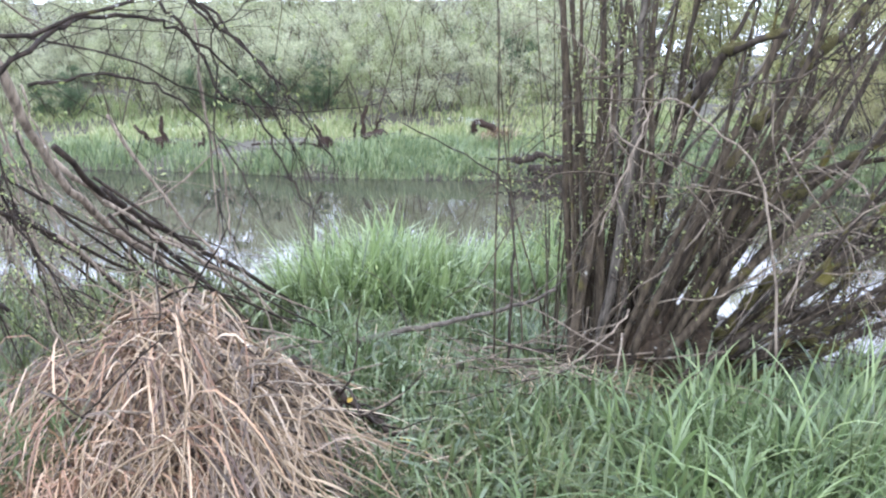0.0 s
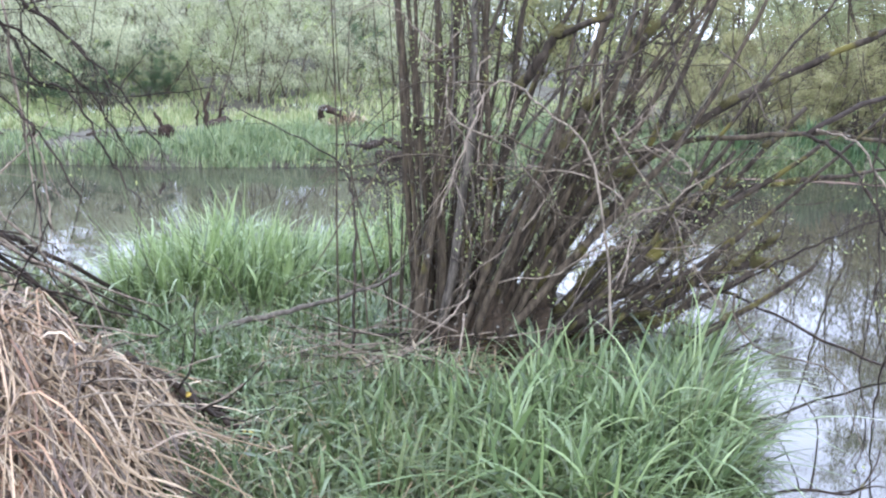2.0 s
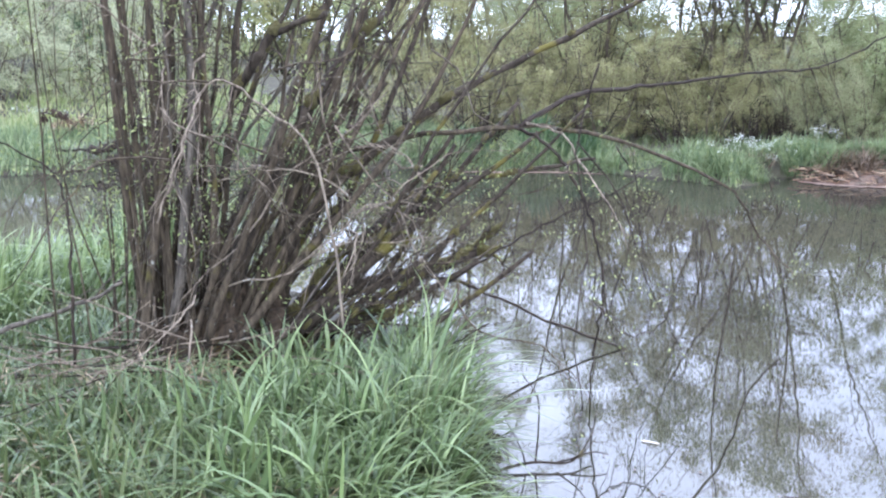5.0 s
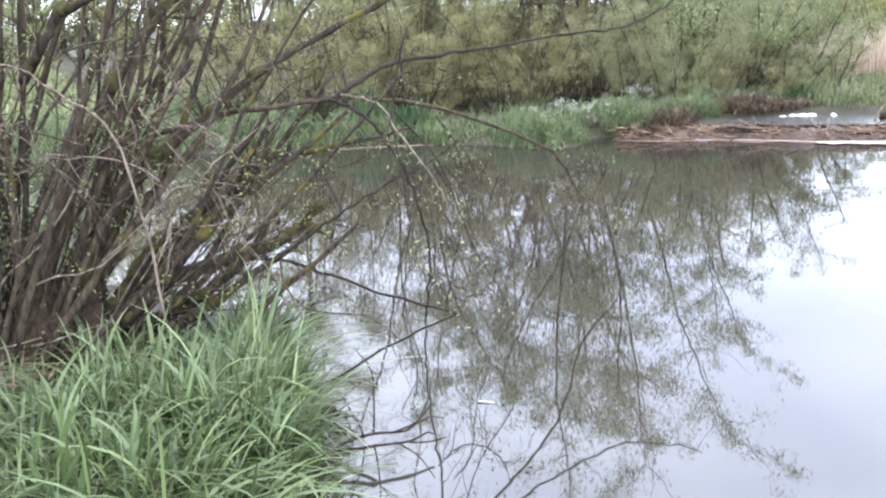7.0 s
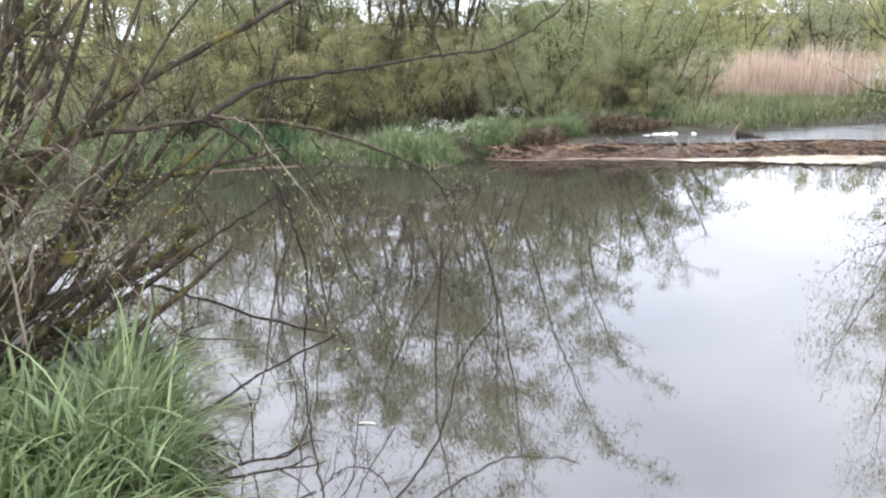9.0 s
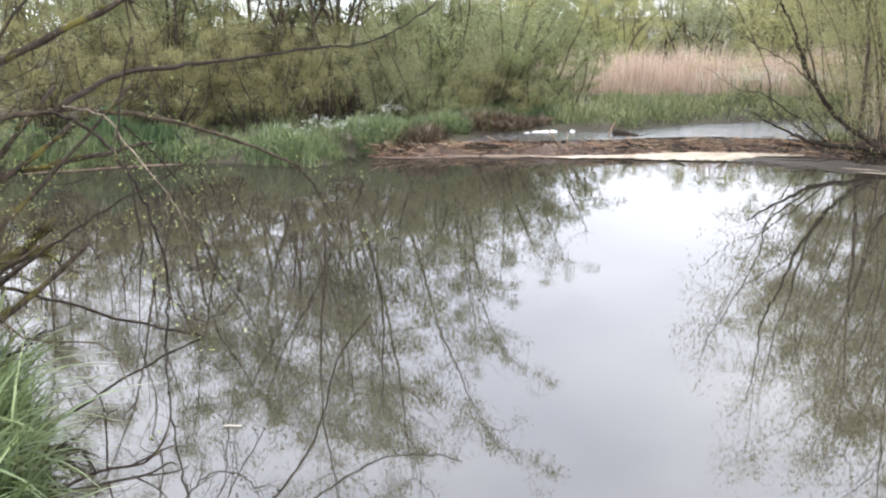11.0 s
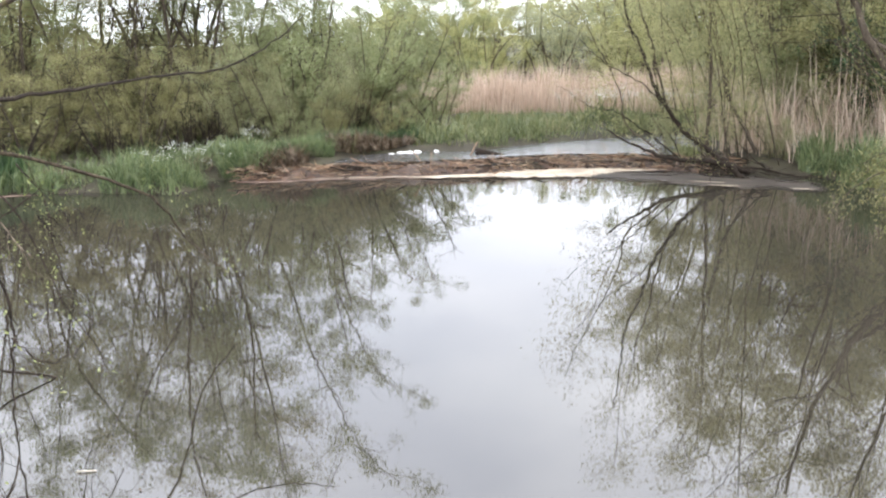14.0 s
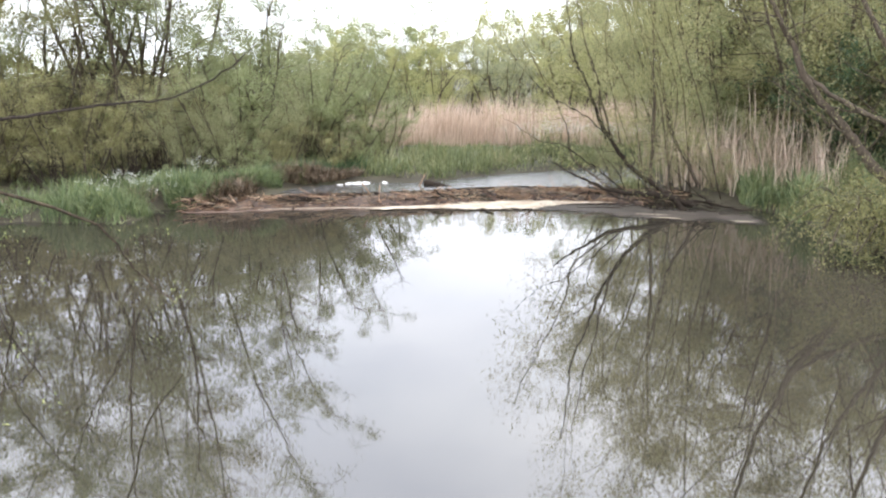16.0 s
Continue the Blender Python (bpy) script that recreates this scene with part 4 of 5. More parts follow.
bough("bough", [(0.71, 4.37, 0.2), (1.12, 4.5, 0.36), (1.45, 4.62, 0.41), (1.75, 4.62, 0.45), (1.95, 4.66, 0.5), (2.05, 4.61, 0.51)], 0.045, 0.022, BARK_MOSS, 6, 0.2, 0.5, 0.2, "thick mossy limb broken off short")
bough("bough", [(1.82, 4.65, 0.46), (1.97, 4.65, 0.54), (2.09, 4.6, 0.65)], 0.022, 0.012, BARK_MOSS, 2, 0.1, 0.3)
bough("branch", [(1.4, 4.6, 0.42), (1.76, 4.57, 0.4), (1.99, 4.53, 0.31), (2.35, 4.42, 0.13), (2.6, 4.34, 0.03), (2.75, 4.25, -0.04)], 0.01, 0.0045, BARK_DARK, 5, 0.2, 0.5, 0.3)
bough("branch", [(1.92, 4.0, 1.22), (2.0, 3.87, 1.15), (2.05, 3.76, 1.06), (2.11, 3.68, 0.9), (2.14, 3.63, 0.74), (2.17, 3.62, 0.55), (2.17, 3.64, 0.42), (2.17, 3.7, 0.22), (2.18, 3.75, -0.03)], 0.0085, 0.0035, BARK_DARK, 7, 0.15, 0.4, 0.7, "", 0.3, 12)
bough("branch", [(2.17, 3.63, 0.46), (2.21, 3.58, 0.38), (2.28, 3.53, 0.34), (2.39, 3.48, 0.41), (2.44, 3.48, 0.51)], 0.004, 0.0018, BARK_DARK, 9, 0.1, 0.3, 0.4, "", 0.2)
bough("branch", [(1.61, 4.1, 0.5), (1.89, 3.99, 0.69), (2.1, 3.9, 0.82), (2.25, 3.83, 0.89), (2.42, 3.77, 1.0)], 0.006, 0.0025, BARK_DARK, 7, 0.1, 0.35, 0.2, "", 0.4)
bough("branch", [(1.5, 4.2, 0.1), (1.62, 4.17, 0.16), (1.72, 4.12, 0.23), (1.83, 4.08, 0.3)], 0.009, 0.0035, BARK_DARK, 12, 0.1, 0.3, 0.3, "", 0.0)
bough("branch", [(2.05, 3.5, 1.5), (1.98, 3.52, 1.15), (2.0, 3.46, 0.8), (1.93, 3.4, 0.45), (1.95, 3.36, 0.1)], 0.004, 0.002, BARK_DARK, 10, 0.12, 0.4, 0.6, "", 0.2)
bough("branch", [(1.97, 4.0, 1.23), (2.06, 3.84, 1.2), (2.11, 3.7, 1.05), (2.15, 3.56, 0.92), (2.23, 3.52, 0.79)], 0.006, 0.002, BARK_DEAD, 3, 0.1, 0.3, 0.6)
bough("bough", [(0.8, 4.2, 0.5), (1.01, 4.21, 0.86), (1.51, 4.12, 1.26), (1.94, 4.06, 1.51), (2.5, 3.93, 1.77), (3.0, 3.9, 2.1)], 0.028, 0.008, BARK_MOSS, 8, 0.25, 0.7)
bough("bough", [(0.85, 4.24, 0.3), (1.13, 4.29, 0.6), (1.41, 4.31, 0.77), (1.6, 4.36, 0.83), (1.8, 4.42, 0.98), (2.1, 4.4, 1.3)], 0.032, 0.01, BARK_MOSS, 8, 0.2, 0.5)
bough("bough", [(0.69, 4.04, 1.38), (0.76, 3.93, 1.52), (0.82, 3.92, 1.61), (0.89, 3.8, 1.66), (1.0, 3.67, 1.7)], 0.022, 0.012, BARK_MOSS, 2, 0.1, 0.3)
bough("bough", [(0.6, 4.15, 0.4), (0.86, 4.11, 1.07), (1.06, 4.17, 1.37), (1.25, 4.22, 1.6), (1.44, 4.26, 1.78), (1.7, 4.3, 2.2)], 0.032, 0.016, BARK_MOSS, 6, 0.2, 0.6)
bough("branch", [(1.03, 3.66, 0.45), (1.0, 3.66, 0.83), (0.93, 3.68, 1.19), (0.79, 3.72, 1.33), (0.62, 3.75, 1.46), (0.53, 3.76, 1.41), (0.47, 3.67, 1.28), (0.4, 3.68, 1.1), (0.34, 3.66, 0.95)],
      0.0055, 0.0032, BARK_DEAD, 14, 0.15, 0.5, 0.8, "bleached dead branch arching over", 0.0)
bough("branch", [(-0.52, 4.57, 1.32), (-0.15, 4.4, 1.15), (-0.02, 4.3, 1.04), (0.01, 4.2, 0.89), (0.01, 4.1, 0.71), (-0.01, 4.0, 0.3)][::-1], 0.007, 0.003, BARK_DARK, 3, 0.1, 0.3)
for i in range(3):
    a0 = wr.uniform(1.5, 2.7)
    top = Vector((a0, 4.15 + wr.gauss(0, 0.2), wr.uniform(0.6, 1.2)))
    end = top + Vector((wr.uniform(-0.15, 0.4), wr.uniform(-0.5, 0.1), -top.z + wr.uniform(0.02, 0.35)))
    bough("hanging_twig", [top, (top * 2 + end) / 3 + Vector((0.05, 0, 0.05)), (top + end * 2) / 3, end], 0.0045, 0.002, BARK_DARK, 5, 0.12, 0.4, 0.6, "", 0.3)


def leaf_part(points, seed, per, size, mat, parent, spread=0.025, name="foliage"):
    r = np.random.default_rng(seed)
    pts = np.repeat(np.array([tuple(p) for p in points]), per, axis=0)
    c = pts + r.normal(0, spread, pts.shape)
    return part(name, quads(*leaves(c, size * r.uniform(0.5, 1.3, len(c)), size * 0.42 * r.uniform(0.7, 1.2, len(c)), r, -0.3)), mat, parent)


wr.shuffle(sprigs)
leaf_part(sprigs[:3600], 51, 3, 0.021, LEAF, willow)

# ---- fallen wood and the overhanging alder at the left ----
dead = new("fallen_tree")
dead.location = (-1.5, 3.9, 0.2)
tagged(dead, "fallen grey tree with broken limbs behind the straw", "tree")


def dead_limb(ctrl, r0, r1, mat, n, parent, org, lmin=0.2, lmax=0.7, droop=0.3, label="", name="limb", out=None, leafy=0.1):
    main = [p - Vector(org) for p in curve_pts(ctrl, 5, wr, 0.006)]
    tb = Tubes().add(main, r0, r1, 8, 0.15, wr)
    fine = Tubes()
    twigs(fine, main, max(r1 * 0.6, 0.002), n, lmin, lmax, 2, droop, 2, leafy, out if out is not None else [])
    ob = part(name, tb.mesh(), mat, parent, label)
    tagged(part("brushwood", fine.mesh(), mat, ob), kind="stuff")
    return ob


DO = (-1.5, 3.9, 0.2)
dead_limb([(-1.9, 3.0, 2.1), (-1.72, 3.2, 1.6), (-1.68, 3.41, 1.25), (-1.6, 3.65, 1.0), (-1.53, 3.91, 0.82), (-1.38, 4.07, 0.61), (-1.1, 4.3, 0.25)], 0.02, 0.012, BARK_DEAD, 10, dead, DO, label="peeling grey trunk", name="trunk")
dead_limb([(-1.7, 3.5, 1.3), (-1.6, 3.88, 0.97), (-1.47, 4.15, 0.73), (-1.2, 4.4, 0.3)], 0.014, 0.009, BARK_DARK, 8, dead, DO)
dead_limb([(-1.65, 3.75, 1.1), (-1.47, 4.04, 0.87), (-1.34, 4.4, 0.67), (-1.0, 4.9, 0.25)], 0.016, 0.01, BARK_DARK, 8, dead, DO)
dead_limb([(-1.9, 3.9, 1.2), (-1.7, 4.2, 0.9), (-1.5, 4.4, 0.7), (-1.2, 4.7, 0.3)], 0.014, 0.008, BARK_DEAD, 8, dead, DO)
dead_limb([(-2.2, 4.0, 1.0), (-2.0, 4.3, 0.7), (-1.8, 4.5, 0.4), (-1.6, 4.7, 0.22)], 0.018, 0.01, BARK_DARK, 8, dead, DO)
dead_limb([(-1.25, 3.98, 0.3), (-1.05, 4.03, 0.34), (-0.81, 4.1, 0.36), (-0.46, 4.2, 0.41), (-0.2, 4.25, 0.46), (0.05, 4.2, 0.54), (0.2, 4.15, 0.62)], 0.02, 0.007, BARK_GREY, 9, dead, DO, 0.15, 0.45, 0.1, "grey fallen branch lying towards the willow")
dead_limb([(-1.13, 4.46, 0.32), (-0.77, 4.43, 0.27), (-0.35, 4.36, 0.24)], 0.012, 0.007, BARK_DARK, 5, dead, DO, 0.15, 0.4)
dead_limb([(-0.9, 4.2, 0.25), (-0.5, 4.25, 0.28), (0.0, 4.3, 0.3)], 0.012, 0.007, BARK_DEAD, 5, dead, DO, 0.15, 0.4)

for i in range(11):
    a, b = Vector((-2.0 + 0.05 * i + wr.gauss(0, 0.08), 3.6 + wr.gauss(0, 0.15), 1.15 + wr.gauss(0, 0.12))), Vector((-1.35 + 0.05 * i + wr.gauss(0, 0.08), 4.15 + wr.gauss(0, 0.2), 0.42 + wr.gauss(0, 0.1)))
    mid = (a + b) / 2 + Vector((wr.gauss(0, 0.03), wr.gauss(0, 0.03), -0.05 + wr.gauss(0, 0.03)))
    dead_limb([a, mid, b], wr.uniform(0.005, 0.01), 0.004, BARK_DARK if i % 3 else BARK_DEAD, 5, dead, DO, 0.1, 0.4, 0.2)

lich = new("lichen_branch")
lich.location = (-0.47, 3.32, 0.275)
tagged(lich, "dark fallen branch with patches of yellow lichen", "branch")
LO = (-0.6, 3.35, 0.25)
main_l = [(-0.95, 3.55, 0.46), (-0.73, 3.42, 0.35), (-0.59, 3.35, 0.28), (-0.49, 3.31, 0.23), (-0.38, 3.28, 0.19), (-0.2, 3.25, 0.18)]
dead_limb(main_l, 0.016, 0.009, BARK_DARK, 7, lich, LO, 0.12, 0.4, 0.2, name="stem")
for k, (x, y, z) in enumerate([(-0.49, 3.305, 0.236), (-0.71, 3.405, 0.348), (-0.42, 3.288, 0.205)]):
    bm = bmesh.new()
    bmesh.ops.create_icosphere(bm, subdivisions=2, radius=0.015)
    for v in bm.verts:
        v.co *= 1 + 0.6 * noise.noise(v.co * 110 + Vector((k, 0, 0)))
        v.co = Vector((v.co.x * (1.9 if k == 0 else 1.1), v.co.y * 0.8, v.co.z * 0.75))
    ob = part("lichen", bm, YELLOW, lich, "yellow lichen crust")
    ob.matrix_local = pose(x - LO[0], y - LO[1], z - LO[2], 0, 25, -15)

alder = new("overhanging_alder")
AO = (-2.3, 2.5, 0.2)
alder.location = AO
tagged(alder, "alder leaning over the bank with drooping bare twigs", "tree")
asprigs = []
dead_limb([(-2.3, 2.5, 0.1), (-2.2, 2.5, 0.9), (-2.05, 2.45, 1.6), (-2.0, 2.5, 2.6), (-2.1, 2.7, 3.6)], 0.07, 0.03, BARK_DARK, 8, alder, AO, 0.3, 0.9, 0.2, "dark trunk", "trunk", asprigs, 0.5)
dead_limb([(-2.05, 2.45, 1.5), (-1.6, 2.35, 1.5), (-1.27, 2.33, 1.58), (-1.2, 2.53, 1.69), (-1.14, 2.67, 1.74), (-1.02, 2.82, 1.74), (-0.95, 2.95, 1.68), (-0.8, 3.15, 1.5), (-0.72, 3.25, 1.3)],
          0.011, 0.003, BARK_DARK, 12, alder, AO, 0.25, 0.7, 0.7, "", "limb", asprigs, 0.35)
dead_limb([(-2.0, 2.5, 1.7), (-1.5, 2.4, 1.7), (-1.19, 2.42, 1.69), (-1.0, 2.72, 1.8), (-0.7, 3.0, 1.9), (-0.3, 3.3, 1.9)], 0.009, 0.003, BARK_DARK, 14, alder, AO, 0.3, 0.9, 0.6, "", "limb", asprigs, 0.35)
dead_limb([(-0.95, 2.95, 1.8), (-0.78, 3.1, 1.6), (-0.7, 3.12, 1.51), (-0.57, 3.15, 1.3)], 0.006, 0.0025, BARK_DARK, 6, alder, AO, 0.15, 0.5, 0.6, "", "branch", asprigs, 0.2)
dead_limb([(-1.0, 3.1, 1.75), (-0.98, 3.15, 1.29), (-0.97, 3.15, 1.0)], 0.004, 0.002, BARK_DEAD, 2, alder, AO, 0.1, 0.3, 0.9, "", "hanging_twig", asprigs, 0.0)
dead_limb([(-1.0, 3.12, 1.6), (-0.94, 3.16, 1.2), (-0.94, 3.16, 1.0)], 0.004, 0.002, BARK_DEAD, 2, alder, AO, 0.1, 0.3, 0.9, "", "hanging_twig", asprigs, 0.0)
for i in range(36):
    yy = wr.uniform(3.0, 4.6)
    p0 = Vector((-yy * wr.uniform(0.5, 0.62) - 0.05, yy, wr.uniform(0.9, 1.7)))
    dead_limb([p0, p0 + Vector((0.05, 0.05, -0.25)), p0 + Vector((0.12 + wr.gauss(0, 0.08), 0.1, -0.55)), p0 + Vector((0.22 + wr.gauss(0, 0.1), 0.2, -0.85))],
              0.006, 0.002, BARK_DEAD if i % 3 else BARK_DARK, 9, alder, AO, 0.12, 0.4, 0.5, "", "hanging_twig", asprigs, 0.4)
# thin dark limbs crossing over the pond
for ctrl, r in [([(-1.44, 2.87, 1.55), (-1.36, 2.88, 1.56), (-1.19, 2.89, 1.58), (-1.03, 2.89, 1.53), (-0.91, 2.88, 1.43), (-0.83, 2.87, 1.34), (-0.74, 2.84, 1.19)], 0.006),
                ([(-1.13, 3.14, 1.8), (-1.02, 3.13, 1.69), (-0.92, 3.1, 1.52), (-0.82, 3.1, 1.46), (-0.73, 3.07, 1.31), (-0.67, 3.05, 1.2), (-0.61, 3.04, 1.11)], 0.006),
                ([(-0.95, 3.04, 1.8), (-0.75, 3.02, 1.59), (-0.66, 3.02, 1.45)], 0.005), ([(-1.0, 3.05, 1.8), (-0.9, 3.04, 1.73), (-0.78, 3.06, 1.82)], 0.004),
                ([(-0.92, 3.04, 1.75), (-0.91, 3.01, 1.59), (-0.9, 2.95, 1.28), (-0.88, 2.92, 1.13)], 0.0035), ([(-1.5, 3.0, 1.7), (-1.2, 3.05, 1.62), (-0.95, 3.1, 1.5), (-0.6, 3.1, 1.46), (-0.4, 3.1, 1.48)], 0.004)]:
    dead_limb(ctrl, r, r * 0.4, BARK_DARK, 6, alder, AO, 0.12, 0.45, 0.5, "", "limb", asprigs, 0.3)
leaf_part(asprigs[:900], 52, 3, 0.02, LEAF, alder)

# ---- straw heap ----
HX, HY, HZ = -1.16, 3.3, 0.2
heap = new("straw_heap")
heap.location = (HX, HY, HZ)
tagged(heap, "heap of bleached dead grass over brown litter", "straw heap")
LITTER = surface("litter", [(0.3, (0.025, 0.016, 0.011)), (0.7, (0.1, 0.062, 0.038))], scale=30.0, bump=0.9, bump_scale=50.0)
HUMPS = [(-0.1, 0.14, 0.4, 0.47), (-0.02, -0.12, 0.42, 0.36), (0.16, -0.36, 0.42, 0.2), (-0.36, -0.1, 0.36, 0.25), (0.26, 0.0, 0.3, 0.24), (-0.12, -0.55, 0.42, 0.14)]
bm = bmesh.new()
bmesh.ops.create_grid(bm, x_segments=40, y_segments=40, size=0.8)
for v in bm.verts:
    z = -0.06
    for hx, hy, hr_, hh in HUMPS:
        q = math.hypot(v.co.x - hx, v.co.y - hy) / hr_
        z = max(z, hh * 0.85 * max(1 - q * q, 0) ** 0.8 - 0.03)
    v.co.z = z + 0.03 * noise.noise(v.co * 7)
part("litter_mound", bm, LITTER, heap, "matted brown litter")


def heap_z(x, y):
    z = np.zeros(np.shape(x))
    for hx, hy, rad, hgt in HUMPS:
        q2 = ((x - hx) ** 2 + (y - hy) ** 2) / rad ** 2
        z = np.maximum(z, hgt * np.clip(1 - q2, 0, 1) ** 0.8)
    bumps = np.sin(x * 17 + 3 * np.sin(y * 9)) * np.cos(y * 15 + 2 * np.sin(x * 11))
    return z * (1 + 0.05 * bumps)


def thatch(seed, n, wid, lmin, lmax, lift, hump, stray=0.9):
    """Strands lying over the heap, most of them downhill, many astray, some standing off."""
    hx, hy, rad, hgt = hump
    r = np.random.default_rng(seed)
    az = r.uniform(0, 2 * np.pi, n)
    q0 = np.sqrt(r.uniform(0, 0.8, n)) * rad
    x0, y0 = hx + np.cos(az) * q0, hy + np.sin(az) * q0
    fall = np.arctan2(y0 - HUMPS[0][1], x0 - HUMPS[0][0])
    way = np.where(r.uniform(0, 1, n) < 0.65, fall, np.where(r.uniform(0, 1, n) < 0.4, az, -1.4)) + r.normal(0, stray, n)
    ln = r.uniform(lmin, lmax, n)
    segs = 6
    u = np.linspace(0, 1, segs + 1)[None, :]
    bend = way[:, None] + r.normal(0, 0.35, n)[:, None] * u
    x = x0[:, None] + np.cos(bend) * ln[:, None] * u
    y = y0[:, None] + np.sin(bend) * ln[:, None] * u
    off = np.abs(r.normal(0, lift, n))[:, None]
    z = heap_z(x, y) * (1 - 0.25 * u) + off * np.sin(np.pi * (0.15 + 0.85 * u)) + 0.012 + r.normal(0, 0.012, n)[:, None]
    tw = bend + np.pi / 2
    w = 0.5 * wid * r.uniform(0.3, 1.5, n)[:, None] * np.clip((1 - u) * 3, 0.1, 1)
    tip = r.uniform(-0.8, 0.8, n)[:, None] * w
    v = np.empty((n, segs + 1, 2, 3))
    v[:, :, 0] = np.stack([x - np.cos(tw) * w, y - np.sin(tw) * w, z - tip], -1)
    v[:, :, 1] = np.stack([x + np.cos(tw) * w, y + np.sin(tw) * w, z + tip], -1)
    i0 = (np.arange(n) * (segs + 1) * 2)[:, None] + (np.arange(segs) * 2)[None, :]
    return quads(v.reshape(-1, 3), np.stack([i0, i0 + 1, i0 + 3, i0 + 2], -1).reshape(-1, 4))


for k, hump in enumerate(HUMPS):
    tagged(part("thatch", thatch(61 + k, 620, 0.0045, 0.1, 0.5, 0.07, hump, 1.0), (STRAW, STRAW_DARK, STRAW, STRAW_RED, STRAW_DARK, STRAW_RED)[k], heap), kind="stuff")
    tagged(part("loose_thatch", thatch(161 + k, 320, 0.0055, 0.2, 0.6, 0.1, hump, 1.0), (STRAW_RED, STRAW, STRAW_DARK, STRAW_RED, STRAW, STRAW_RED)[k], heap), kind="stuff")
hr = random.Random(63)
for i in range(120):
    hx, hy, rad, hh = HUMPS[i % 6]
    a = hr.gauss(-1.4, 0.9)
    p0 = Vector((hx + hr.gauss(0, 0.1), hy + hr.gauss(0, 0.1), hh + hr.uniform(0.0, 0.14)))
    p1 = p0 + Vector((math.cos(a), math.sin(a), 0)) * hr.uniform(0.3, 1.0)
    p1.z = hr.uniform(0.02, 0.2)
    mid = (p0 + p1) / 2 + Vector((0, 0, 0.02 + hr.uniform(0, 0.06)))
    part("stalk", Tubes().add(curve_pts([p0, mid, p1], 4), 0.004, 0.002, 5).mesh(), STRAW, heap)
for i in range(110):
    p0 = Vector((hr.uniform(-0.5, 0.5), hr.uniform(-0.5, 0.4), 0))
    p0.z = float(heap_z(p0.x, p0.y)) + hr.uniform(0.0, 0.08)
    part("stick", Tubes().add(limb(p0, (hr.gauss(0.4, 1), hr.gauss(-0.3, 0.6), hr.gauss(-0.2, 0.45)), hr.uniform(0.25, 0.7), hr, 6, 0.2), 0.006, 0.0025, 6).mesh(), BARK_DEAD if i % 2 else BARK_DARK, heap)

tuft("short_grass", "green blades growing through the straw", 47, [(-0.5, 3.05, 0.22), (-1.75, 2.95, 0.25)], 260, 0.36, 0.011, GRASS, lean=0.25, droop=0.6, segs=6)
stump = new("broken_stump")
stump.location = (-1.72, 3.4, 0.24)
tagged(stump, "small rotten brown stump in the grass", "stump")
bm = bmesh.new()
bmesh.ops.create_cone(bm, cap_ends=True, segments=14, radius1=0.1, radius2=0.06, depth=0.3)
bmesh.ops.subdivide_edges(bm, edges=bm.edges[:], cuts=2)
for v in bm.verts:
    v.co.x += 0.05 * noise.noise(v.co * 14)
    v.co.y += 0.05 * noise.noise(v.co * 14 + Vector((9, 0, 0)))
    v.co.z += 0.1 + 0.08 * noise.noise(v.co * 20) * (v.co.z > 0.1)
part("wood", bm, MUD, stump)

# dry twigs and dead leaves round the willow's foot
litter = new("twig_litter")
litter.location = (0.3, 4.05, 0.2)
tagged(litter, "tangle of dry twigs at the foot of the willow", "twigs")
for i in range(80):
    p0 = Vector((hr.gauss(0.05, 0.22), hr.gauss(-0.05, 0.16), abs(hr.gauss(0, 0.1)) + 0.02))
    part("twig", Tubes().add(limb(p0, (hr.choice((-1, -1, 1)) + hr.gauss(0, 0.3), hr.gauss(-0.2, 0.5), hr.gauss(0.12, 0.2)), hr.uniform(0.25, 0.75), hr, 5, 0.12, -0.04), 0.005, 0.0018, 4).mesh(),
         BARK_DEAD if i % 3 else BARK_DARK, litter)
tuft("dead_leaves", "brown dead grass between the twigs", 64, [(0.2, 3.85, 0.25), (-0.1, 3.95, 0.22), (0.45, 3.78, 0.2), (-0.35, 4.0, 0.16)], 760, 0.24, 0.011, STRAW, lean=0.6, droop=0.9)

# ---- the beaver dam ----
DAM = [(7.55, 9.05), (8.0, 8.6), (8.45, 8.15), (8.75, 7.7), (9.15, 7.15), (9.6, 6.7), (10.1, 6.3), (10.4, 5.75), (10.55, 5.2), (10.7, 4.6), (10.8, 4.1)]
dam = new("beaver_dam")
dam.location = (8.9, 6.6, 0)
tagged(dam, "low beaver dam of mud and weathered sticks", "dam")
dr = random.Random(71)
line = curve_pts([(x - 8.9, y - 6.6, 0) for x, y in DAM], 16)
rows_d, faces_d = [], []
CROSS = 17
for i, p in enumerate(line):
    d = (line[min(i + 1, len(line) - 1)] - line[max(i - 1, 0)]).normalized()
    nrm = Vector((d.y, -d.x, 0))
    for k in range(CROSS):
        u = k / (CROSS - 1) * 2 - 1
        end = min(1.0, i / 14, (len(line) - 1 - i) / 14)
        q = p + nrm * u * (0.25 + 0.07 * noise.noise(p * 1.5)) * (0.35 + 0.65 * end)
        h = 0.13 * (1 - u * u) * (0.2 + 0.8 * end) - 0.03
        q.z = h * (0.7 + 0.8 * noise.noise(p * 1.7)) + 0.06 * noise.noise(Vector((q.x * 6, q.y * 6, 1.0))) + 0.03 * noise.noise(Vector((q.x * 19, q.y * 19, 4.0)))
        rows_d.append(tuple(q))
for i in range(len(line) - 1):
    for k in range(CROSS - 1):
        a = i * CROSS + k
        faces_d.append((a, a + 1, a + CROSS + 1, a + CROSS))
